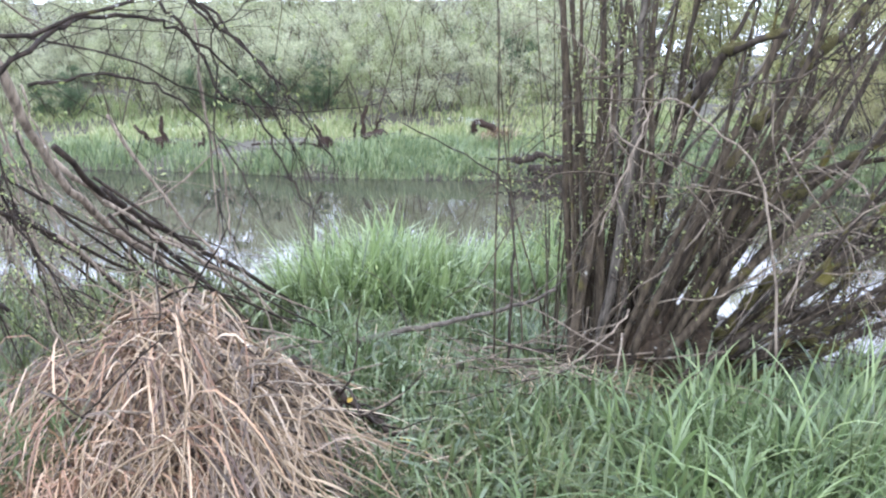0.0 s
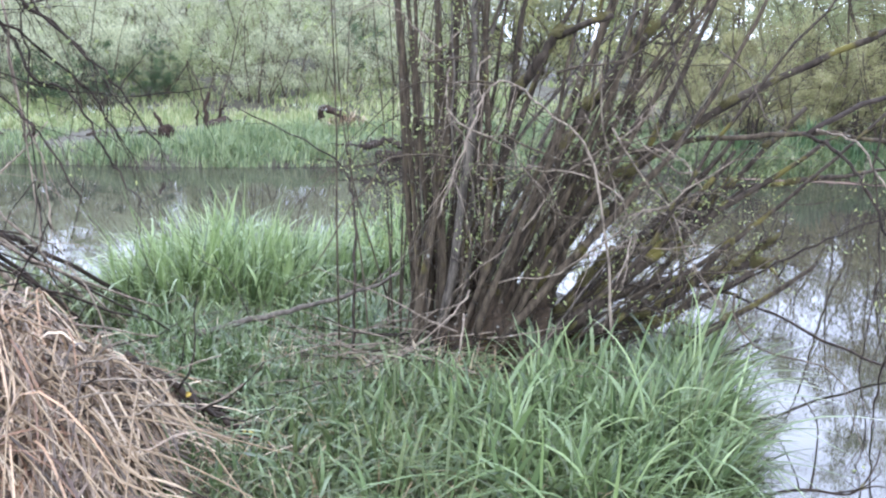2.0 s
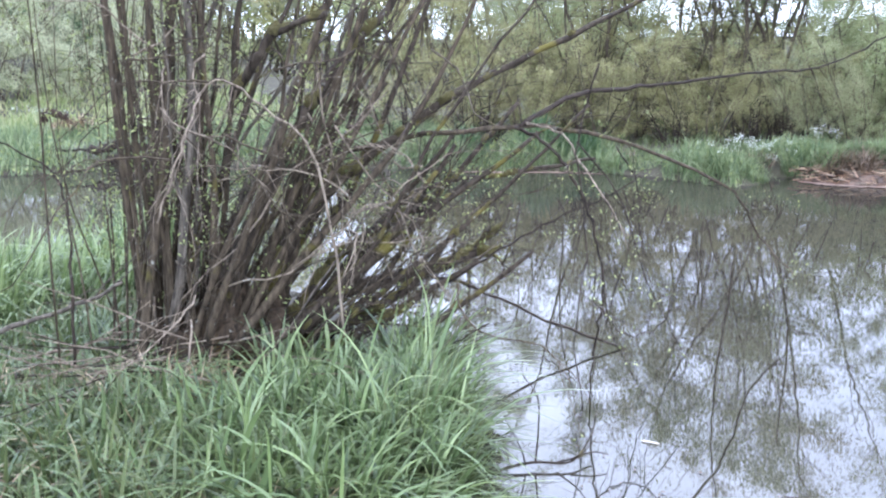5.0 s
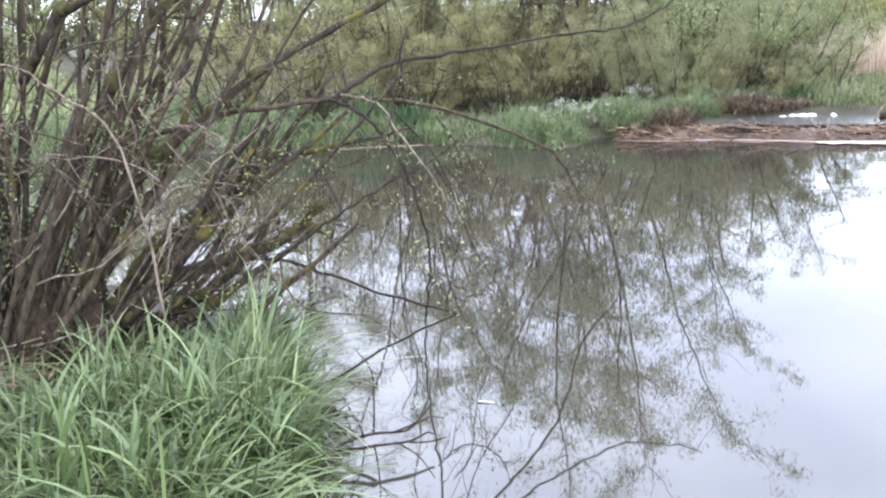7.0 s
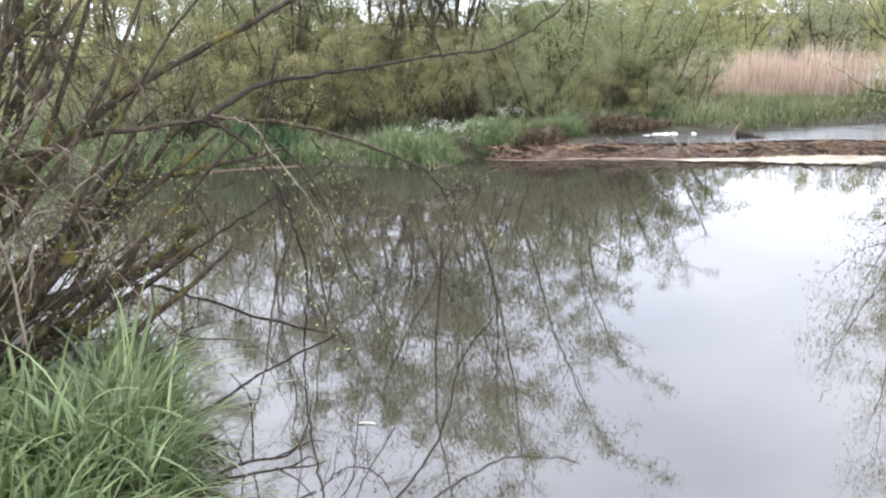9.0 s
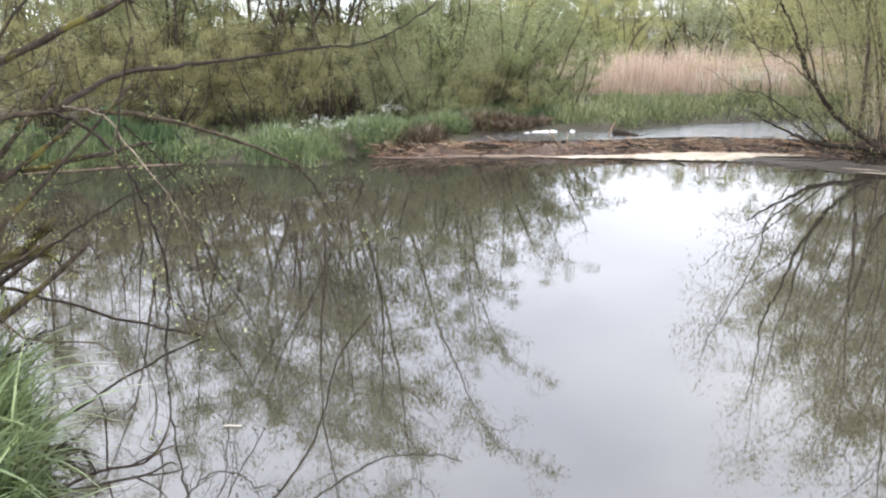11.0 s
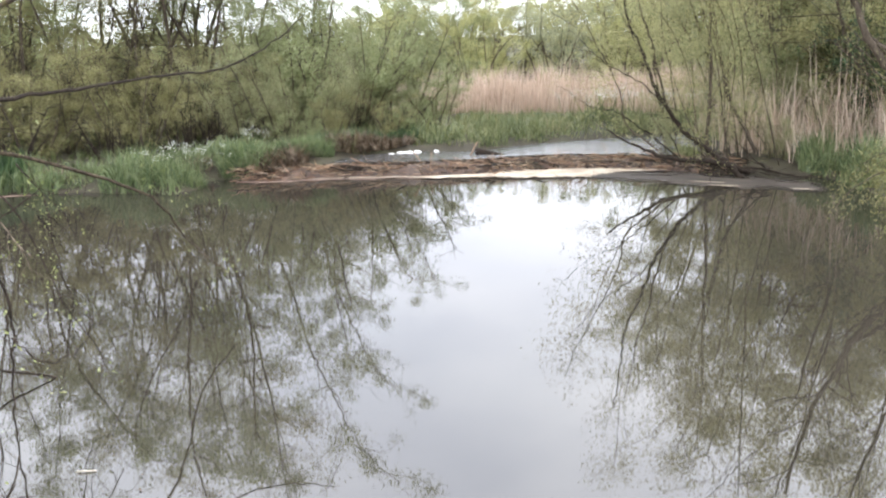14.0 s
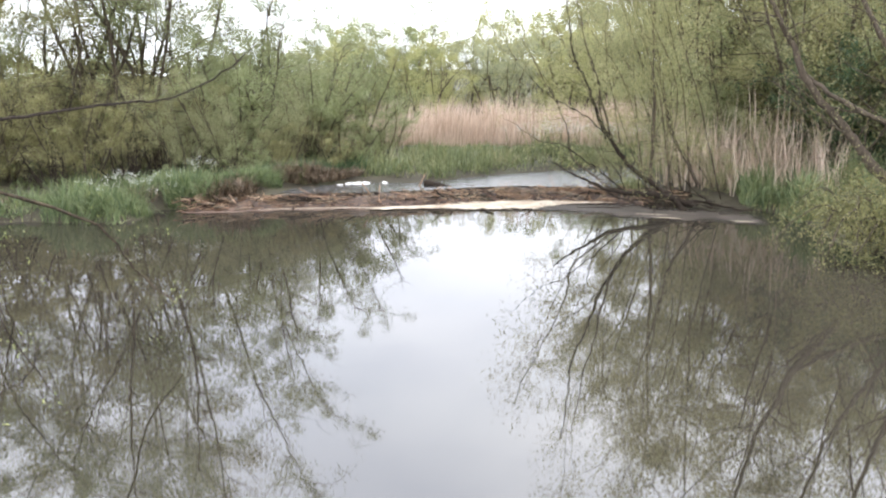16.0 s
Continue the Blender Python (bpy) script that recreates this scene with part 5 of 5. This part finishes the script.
part("mud_bank", smooth(soup(rows_d, faces_d)), MUD, dam, "brown mud bank")
def dam_spot():
    i = dr.randrange(2, len(line) - 2)
    d = (line[i + 1] - line[i - 1]).normalized()
    u = dr.uniform(-0.9, 0.95)
    p = line[i] + Vector((d.y, -d.x, 0)) * u * 0.26
    p.z = max(0.12 * (1 - u * u) - 0.02, 0.0) + dr.uniform(0.0, 0.04)
    return p


for i in range(280):
    p = dam_spot()
    d = Vector((-0.4 + dr.gauss(0, 0.8), 0.5 + dr.gauss(0, 0.8), abs(dr.gauss(0, 0.22))))
    ln = dr.uniform(0.1, 0.42)
    r = dr.uniform(0.004, 0.012)
    p = p - d.normalized() * ln * 0.5
    part("stick", Tubes().add(limb(p, d, ln, dr, 4, 0.06), r, r * 0.7, 6).mesh(), (STICK, BARK_DARK, BARK_DEAD, BARK_DARK, STICK, PEELED if i % 4 == 0 else BARK_DEAD)[i % 6], dam)
bits = Tubes()
for i in range(1700):
    p = dam_spot()
    bits.add(limb(p, (dr.gauss(-0.4, 0.7), dr.gauss(0.6, 0.8), dr.gauss(0, 0.15)), dr.uniform(0.05, 0.2), dr, 2, 0.1), 0.0045, 0.002, 3)
tagged(part("debris", bits.mesh(), STRAW_RED, dam), kind="stuff")
log = part("drift_log", Tubes().add([(9.96, 7.3, 0.16), (10.0, 7.15, 0.14), (10.03, 7.0, 0.11), (10.06, 6.82, 0.08)], 0.045, 0.028, 10, 0.25, dr).mesh(), BARK_DARK)
tagged(log, "dark waterlogged log end lying on the dam", "log")
st = part("upright_stick", Tubes().add([(9.82, 7.31, 0.09), (9.88, 7.23, 0.29)], 0.012, 0.006, 6).mesh(), STICK)
tagged(st, "pale peeled stick standing out of the dam", "stick")
st = part("drift_stick", Tubes().add([(10.03, 6.94, 0.10), (9.98, 6.57, 0.12), (9.95, 6.26, 0.16)], 0.016, 0.008, 6).mesh(), BARK_DARK)
tagged(st, "thin dark stick lying on the dam", "stick")


def raft(name, path, widths, z, mat, label, seed):
    """A flat patch with a ragged rim, lying on the water."""
    c = curve_pts([(x, y, z) for x, y in path], 30)
    n = len(c)
    vs, fs, rims = [], [], []
    for i, p in enumerate(c):
        d = (c[min(i + 1, n - 1)] - c[max(i - 1, 0)]).normalized()
        nr_ = Vector((d.y, -d.x, 0))
        u = i / (n - 1) * (len(widths) - 1)
        k = min(int(u), len(widths) - 2)
        w = widths[k] + (widths[k + 1] - widths[k]) * (u - k)
        for side in (-1, -0.6, -0.2, 0.2, 0.6, 1):
            jag = 1 + 0.6 * noise.noise(Vector((i * 0.09, side * 3, seed))) + 0.35 * noise.noise(Vector((i * 0.4, side * 3, seed)))
            vs.append(tuple(p + nr_ * side * w * 1.25 * jag))
            rims.append((1 - abs(side)) * min(1, i / 12, (n - 1 - i) / 12))
    for i in range(n - 1):
        for k in range(5):
            a = i * 6 + k
            fs.append((a, a + 1, a + 7, a + 6))
    me = soup(vs, fs)
    me.attributes.new("rim", "FLOAT", "POINT").data.foreach_set("value", rims)
    ob = part(name, me, mat)
    return tagged(ob, label, "scum", kind="stuff")


raft("silt_shelf", [(4.1, 11.15), (4.7, 10.9), (5.3, 10.65), (5.8, 10.2)], [0.03, 0.1, 0.1, 0.03], 0.003, SHELF, "thin brown silt along the grassy shore", 22)
raft("silt_shelf", [(7.45, 8.95), (7.7, 8.65), (8.25, 8.1), (8.75, 7.35), (9.25, 6.65), (9.7, 6.1)], [0.05, 0.14, 0.17, 0.17, 0.2, 0.1], 0.003, SHELF, "flat brown silt along the foot of the dam", 21)
for path, wd, sd in [([(8.0, 8.25), (8.4, 7.75), (8.75, 7.15)], [0.01, 0.035, 0.03], 1), ([(8.6, 7.35), (9.0, 6.75), (9.4, 6.35)], [0.03, 0.12, 0.15], 11),
                     ([(9.2, 6.6), (9.6, 6.15), (9.95, 5.75), (10.25, 5.3)], [0.16, 0.42, 0.38, 0.06], 12), ([(9.5, 6.0), (9.62, 5.75), (9.7, 5.5)], [0.02, 0.06, 0.01], 13), ([(9.9, 5.6), (10.25, 5.25), (10.4, 4.9)], [0.04, 0.12, 0.02], 14)]:
    raft("scum", path, wd, 0.012 + 0.001 * (sd % 10), SCUM, "cream scum drifted against the dam", sd)
raft("silt_film", [(9.75, 6.0), (9.85, 5.4), (9.95, 4.75), (9.95, 4.1), (10.0, 3.5), (9.75, 2.9)], [0.2, 0.34, 0.4, 0.42, 0.36, 0.08], 0.006, FILM, "grey-brown silt film on the still water", 2)
for k, (x, y, w) in enumerate([(9.75, 4.35, 0.1), (9.6, 4.1, 0.09), (9.75, 3.3, 0.06)]):
    raft("scum", [(x, y), (x + w * 0.4, y - w * 2), (x + w * 0.6, y - w * 4)], [0.01, 0.028, 0.008], 0.013, SCUM, "small cream scum streak on the water", 3 + k)
for k, (x, y, sx) in enumerate([(9.7, 8.2, 0.12), (9.78, 8.12, 0.08), (9.62, 8.28, 0.07), (9.92, 7.92, 0.06), (9.5, 8.32, 0.07)]):
    bm = bmesh.new()
    bmesh.ops.create_icosphere(bm, subdivisions=4, radius=0.8)
    for v in bm.verts:
        v.co *= 1 + 0.6 * noise.noise(v.co * 2.2 + Vector((k * 5, 0, 0))) + 0.25 * noise.noise(v.co * 6)
        v.co = Vector((v.co.x * sx * 0.55, v.co.y * sx * 0.8, max(v.co.z, 0) * (0.03 if k < 4 else 0.014)))
    ob = part("foam_cake", bm, FOAM)
    ob.location = (x, y, 0.128)
    tagged(ob, "white cake of foam on the water behind the dam", "foam", "foam cakes")

fs = part("floating_stick", Tubes().add([(2.15, 3.22, 0.004), (2.17, 3.20, 0.006), (2.20, 3.17, 0.004)], 0.004, 0.002, 6).mesh(), PEELED)
tagged(fs, "small pale peeled stick floating on the water", "stick")

drowned = new("drowned_branch")
drowned.location = (1.6, 3.14, 0.0)
tagged(drowned, "dark dead branch lying half drowned in the pond", "branch")
DB = (1.6, 3.14, 0.0)
for ctrl, r in [([(1.38, 3.16, -0.03), (1.53, 3.15, 0.015), (1.64, 3.14, 0.025), (1.77, 3.1, 0.025), (1.9, 3.2, 0.06), (1.97, 3.28, 0.12)], 0.0075), ([(1.64, 3.14, 0.02), (1.66, 3.16, 0.14), (1.66, 3.17, 0.27), (1.61, 3.2, 0.36)], 0.0045),
                ([(1.6, 3.14, 0.02), (1.57, 3.12, 0.1), (1.5, 3.12, 0.24)], 0.004), ([(1.72, 3.12, 0.02), (1.78, 3.05, 0.07), (1.82, 3.0, 0.15)], 0.004), ([(1.77, 3.1, 0.03), (1.86, 3.1, 0.05), (1.92, 3.08, 0.04)], 0.0045)]:
    part("fork", Tubes().add([p - Vector(DB) for p in curve_pts(ctrl, 6)], r, r * 0.4, 7).mesh(), BARK_DARK, drowned)

fl = np.random.default_rng(58)
fc = np.stack([fl.normal(1.95, 0.22, 46), fl.normal(2.75, 0.22, 46), np.full(46, 0.005)], -1)
fv, ff = leaves(fc, fl.uniform(0.012, 0.03, 46), fl.uniform(0.008, 0.018, 46), fl, 0)
fv[:, 2] = 0.004 + 0.003 * np.arange(len(fv)) / len(fv)
tagged(part("floating_leaves", quads(fv, ff), LITTER), "dark dead leaf scraps floating on the water", "leaves", kind="stuff")

# ---- leaning shrub beside the dam ----
lean_s = new("leaning_willow")
lean_s.location = (10.3, 4.2, 0.02)
tagged(lean_s, "half-fallen willow leaning over the dam end", "shrub")
LS = (10.3, 4.2, 0.02)
ls = []


def lean_limb(ctrl, r0, r1, n, mat=BARK_FAR, lmax=0.7, leafy=0.6, name="limb"):
    dead_limb(ctrl, r0 * 0.75, r1 * 0.75, mat, n, lean_s, LS, 0.25, lmax, 0.0, "", name, ls, leafy)


lean_limb([(10.45, 4.0, 0.04), (10.21, 4.26, 0.16), (10.04, 4.44, 0.19), (9.84, 4.7, 0.24), (9.7, 4.8, 0.31), (9.54, 4.94, 0.41), (9.36, 5.11, 0.56)], 0.056, 0.01, 8, BARK_DARK, 0.35, 0.1)
lean_limb([(10.29, 3.99, -0.02), (10.31, 4.17, 0.13), (10.29, 4.43, 0.3), (10.16, 4.55, 0.43), (10.05, 4.68, 0.62), (9.93, 4.84, 0.94), (9.85, 4.88, 1.15), (9.77, 4.94, 1.39), (9.68, 5.03, 1.63), (9.61, 5.05, 1.9), (9.56, 5.05, 2.17), (9.49, 5.09, 2.6)], 0.05, 0.006, 16, BARK_DARK)
lean_limb([(9.99, 4.75, 0.78), (9.89, 4.83, 1.22), (9.82, 4.82, 1.39), (9.74, 4.84, 1.56), (9.63, 4.89, 1.83), (9.56, 4.89, 2.03), (9.45, 4.95, 2.5)], 0.018, 0.004, 12)
lean_limb([(10.1, 4.62, 0.53), (9.82, 4.74, 0.84), (9.57, 4.88, 1.06), (9.27, 5.07, 1.25), (8.95, 5.3, 1.6)], 0.014, 0.003, 14, BARK_DARK, 0.6, 0.9)
lean_limb([(9.95, 4.6, 0.25), (9.7, 4.9, 0.55), (9.45, 5.09, 0.75), (9.23, 5.2, 0.8), (8.96, 5.39, 1.01)], 0.012, 0.003, 6, BARK_DARK, 0.4, 0.2)
lean_limb([(9.84, 4.7, 0.26), (9.6, 5.0, 0.6), (9.56, 5.07, 0.95), (9.43, 5.2, 1.33), (9.24, 5.41, 1.84), (9.14, 5.49, 2.17)], 0.014, 0.004, 14)
lean_limb([(10.5, 4.4, 0.05), (10.55, 4.53, 0.25), (10.6, 4.53, 0.83), (10.64, 4.54, 1.2), (10.66, 4.58, 1.55), (10.7, 4.59, 2.05), (10.74, 4.6, 2.7), (10.8, 4.7, 3.5)], 0.038, 0.01, 20)
lean_limb([(10.9, 4.1, 0.2), (10.87, 4.3, 0.57), (10.83, 4.44, 0.86), (10.84, 4.48, 1.08), (10.82, 4.57, 1.55), (10.8, 4.65, 2.06), (10.8, 4.71, 2.9)], 0.028, 0.008, 18)
lean_limb([(10.45, 4.15, 0.05), (10.5, 3.9, 0.08), (10.45, 3.6, 0.04), (10.4, 3.3, 0.03)], 0.025, 0.008, 5, BARK_DARK, 0.3, 0.1)
for i in range(8):
    p = Vector((dr.uniform(10.4, 11.0), dr.uniform(3.6, 4.8), 0.1))
    lean_limb([p, p + Vector((dr.gauss(-0.1, 0.15), dr.gauss(0.1, 0.2), 1.2)), p + Vector((dr.gauss(-0.2, 0.3), dr.gauss(0.25, 0.4), 2.2)), p + Vector((dr.gauss(-0.3, 0.5), dr.gauss(0.4, 0.6), dr.uniform(2.8, 3.6)))],
              0.008, 0.003, 18, BARK_FAR, 0.5, 0.9)
for i in range(30):
    p = Vector((dr.uniform(9.9, 10.6), dr.uniform(3.6, 4.8), dr.uniform(0.04, 0.15)))
    part("twig", Tubes().add([q - Vector(LS) for q in limb(p, (dr.gauss(-0.3, 0.5), dr.gauss(0.3, 0.8), dr.gauss(0.05, 0.15)), dr.uniform(0.2, 0.6), dr, 4, 0.12)], 0.008, 0.003, 5).mesh(), BARK_DARK, lean_s)
leaf_part(ls, 81, 18, 0.028, LEAF_HAZE, lean_s, 0.1)

# ---- right bank bush and leaning tree ----
rb = new("bank_bush")
rb.location = (8.8, 1.7, 0.1)
tagged(rb, "low leafy bush overhanging the water", "shrub")
RO = (8.8, 1.7, 0.1)
rs = []
for i in range(40):
    p0 = Vector((8.8 + dr.gauss(0, 0.15), 1.7 + dr.gauss(0, 0.2), 0.1))
    e = p0 + Vector((dr.uniform(-1.0, 0.3), dr.uniform(-0.65, 0.45), dr.uniform(-0.08, 0.42)))
    dead_limb([p0, (p0 + e) / 2 + Vector((0, 0, 0.25)), e], 0.012, 0.004, BARK_FAR, 8, rb, RO, 0.12, 0.34, 0.25, "", "branch", rs, 0.9)
leaf_part(rs, 82, 8, 0.026, LEAF_BUSH, rb, 0.05)
rt = new("leaning_tree")
rt.location = (10.1, 1.4, 0.2)
tagged(rt, "leaning tree with a bare brown trunk on the bank", "tree")
RT = (10.1, 1.4, 0.2)
ts = []
dead_limb([(10.2, 1.5, 0.1), (9.91, 1.99, 0.53), (9.84, 2.14, 0.74), (9.78, 2.28, 0.95), (9.66, 2.59, 1.36), (9.59, 2.72, 1.69), (9.52, 2.84, 1.95), (9.45, 2.96, 2.36), (9.4, 3.1, 3.0)], 0.06, 0.015, BARK_FAR, 22, rt, RT, 0.3, 0.9, 0.0, "", "trunk", ts, 0.8)
dead_limb([(10.1, 1.4, 0.1), (9.9, 1.7, 0.85), (9.81, 2.0, 1.03), (9.76, 2.2, 1.13), (9.67, 2.56, 1.37)], 0.035, 0.02, BARK_FAR, 8, rt, RT, 0.3, 0.6, 0.0, "", "limb", ts, 0.6)
dead_limb([(10.1, 1.3, 0.1), (10.0, 1.6, 1.2), (9.9, 1.9, 2.2), (9.8, 2.2, 3.3)], 0.045, 0.015, BARK_FAR, 20, rt, RT, 0.4, 1.0, 0.0, "", "limb", ts, 0.8)
dead_limb([(10.25, 1.2, 0.1), (10.4, 1.8, 1.2), (10.5, 2.4, 2.2), (10.6, 2.8, 3.4)], 0.04, 0.015, BARK_FAR, 20, rt, RT, 0.4, 1.0, 0.0, "", "limb", ts, 0.8)
leaf_part(ts, 83, 12, 0.024, LEAF_OLIVE, rt, 0.12)

# ---- far bank: gnawed stumps, old logs, dead tussock ----


def snag(label, lump, *arms):
    """An old stump: a lumpy root mass with broken arms, each a few bends and a thickness."""
    root = new("gnawed_stump")
    (x, y, z), size = lump
    root.location = (x, y, z)
    bm = bmesh.new()
    bmesh.ops.create_icosphere(bm, subdivisions=3, radius=1.0)
    for v in bm.verts:
        v.co *= 1 + 0.45 * noise.noise(v.co * 1.9 + Vector((x, y, 0))) + 0.25 * noise.noise(v.co * 5)
        v.co = Vector((v.co.x * size[0], v.co.y * size[0] * 0.7, v.co.z * size[1]))
    part("root_mass", bm, BARK_SNAG, root)
    for r, ctrl in arms:
        line_ = [p - Vector((x, y, z)) for p in curve_pts(ctrl, 4, dr, 0.012)]
        part("arm", Tubes().add(line_, r, r * 0.55, 8, 0.3, dr).mesh(), BARK_SNAG, root)
    return tagged(root, label, "stump", "far bank stumps")


BARK_SNAG = bark_mat("rotten_bark", (0.012, 0.008, 0.006), (0.05, 0.032, 0.022), amount=0.7)
snag("dark forked stump among the bank grass", ((-5.74, 15.0, 0.27), (0.2, 0.15)), (0.045, [(-5.77, 15, 0.25), (-5.93, 15, 0.36), (-6.03, 15, 0.48), (-6.17, 15, 0.6)]), (0.05, [(-5.72, 15, 0.27), (-5.66, 15, 0.4), (-5.73, 15, 0.58), (-5.7, 15, 0.74)]))
snag("low rotten stump sunk in the bank grass", ((-5.05, 14.8, 0.2), (0.14, 0.14)), (0.03, [(-5.0, 14.8, 0.15), (-4.98, 14.8, 0.35), (-4.99, 14.8, 0.5)]))
snag("dark root plate at the end of a fallen pole", ((-3.04, 14.8, 0.3), (0.12, 0.14)), (0.04, [(-3.01, 14.8, 0.24), (-3.08, 14.8, 0.4), (-3.19, 14.8, 0.62)]), (0.026, [(-4.21, 14.8, 0.3), (-3.79, 14.8, 0.31), (-3.36, 14.8, 0.31), (-3.0, 14.8, 0.3)][::-1]))
snag("small dark stump under the fallen pole", ((-3.61, 14.7, 0.2), (0.16, 0.1)))
snag("ragged black root plate on the far bank", ((-2.25, 15.45, 0.33), (0.27, 0.15)), (0.05, [(-2.54, 15.6, 0.21), (-2.57, 15.6, 0.53), (-2.5, 15.6, 0.87)]), (0.05, [(-2.41, 15.4, 0.36), (-2.14, 15.4, 0.3), (-1.79, 15.4, 0.2)]), (0.03, [(-1.94, 15.5, 0.2), (-1.93, 15.5, 0.5)]), (0.03, [(-2.72, 15.6, 0.35), (-2.69, 15.6, 0.6)]), (0.03, [(-2.4, 15.5, 0.4), (-2.3, 15.5, 0.62), (-2.22, 15.5, 0.66)]))
snag("crooked black stump above a dead tussock", ((-0.38, 15.85, 0.28), (0.1, 0.12)), (0.075, [(-0.33, 15.8, 0.24), (-0.44, 15.8, 0.44), (-0.69, 15.8, 0.58), (-0.77, 15.8, 0.5), (-0.8, 15.8, 0.36)]))
tuft("dead_tussock", "tan dead grass tussock on the far bank", 91, [(-0.4, 15.6, 0.3)], 1200, 0.5, 0.02, STRAW, lean=0.4, droop=0.7)
for ctrl, r in [([(-0.76, 13.3, 0.2), (-0.44, 13.3, 0.23), (-0.12, 13.25, 0.28), (0.1, 13.2, 0.28)], 0.02), ([(-0.1, 13.2, 0.24), (0.34, 13.2, 0.27), (0.75, 13.15, 0.24), (1.3, 13.1, 0.25)], 0.06), ([(0.1, 13.1, 0.12), (0.6, 13.1, 0.12), (1.2, 13.0, 0.1)], 0.08)]:
    ob = part("old_log", Tubes().add(curve_pts(ctrl, 6, dr, 0.02), r, r * 0.7, 9, 0.15, dr).mesh(), BARK_DARK)
    tagged(ob, "dark old log lying on the far bank", "log", "far bank logs")

# ---- white flowers ----


def flower_plant(seed):
    g = np.random.default_rng(seed)
    q = random.Random(seed)
    root = new("white_flower")
    for _ in range(2):
        d = limb((q.gauss(0, 0.03), q.gauss(0, 0.03), -0.02), (q.gauss(0, 0.2), q.gauss(0, 0.2), 1), q.uniform(0.32, 0.46), q, 4, 0.06)
        part("flower_stalk", Tubes().add(d, 0.004, 0.002, 4).mesh(), GRASS_LOW, root)
        c = np.array(tuple(d[-1]))[None, :] + g.normal(0, 1, (12, 3)) * np.array([0.024, 0.024, 0.018])
        tagged(part("flower_head", quads(*leaves(c, np.full(12, 0.013), np.full(12, 0.011), g, 0)), PETAL, root, "white flower head"), kind="stuff")
    return root


FLOWERS = [flower_plant(101), flower_plant(102)]
fr_ = random.Random(104)
for cx, cy, n, s in [(6.8, 9.3, 9, 0.26), (7.15, 9.2, 7, 0.22), (8.05, 9.25, 5, 0.12), (12.75, 7.05, 22, 0.28), (13.2, 6.35, 22, 0.28), (-4.4, 15.6, 9, 0.5), (-1.0, 15.8, 6, 0.4)]:
    for _ in range(n):
        ob = plant(FLOWERS[fr_.randrange(2)], cx + fr_.gauss(0, s), cy + fr_.gauss(0, s), fr_.uniform(0, 360), fr_.uniform(0.8, 1.15) * (1.25 if cx > 12 else 1.0))
        tagged(ob, "white-flowered waterside plant among green grass", "flower", "white flowers")
for k in FLOWERS:
    retire(k)
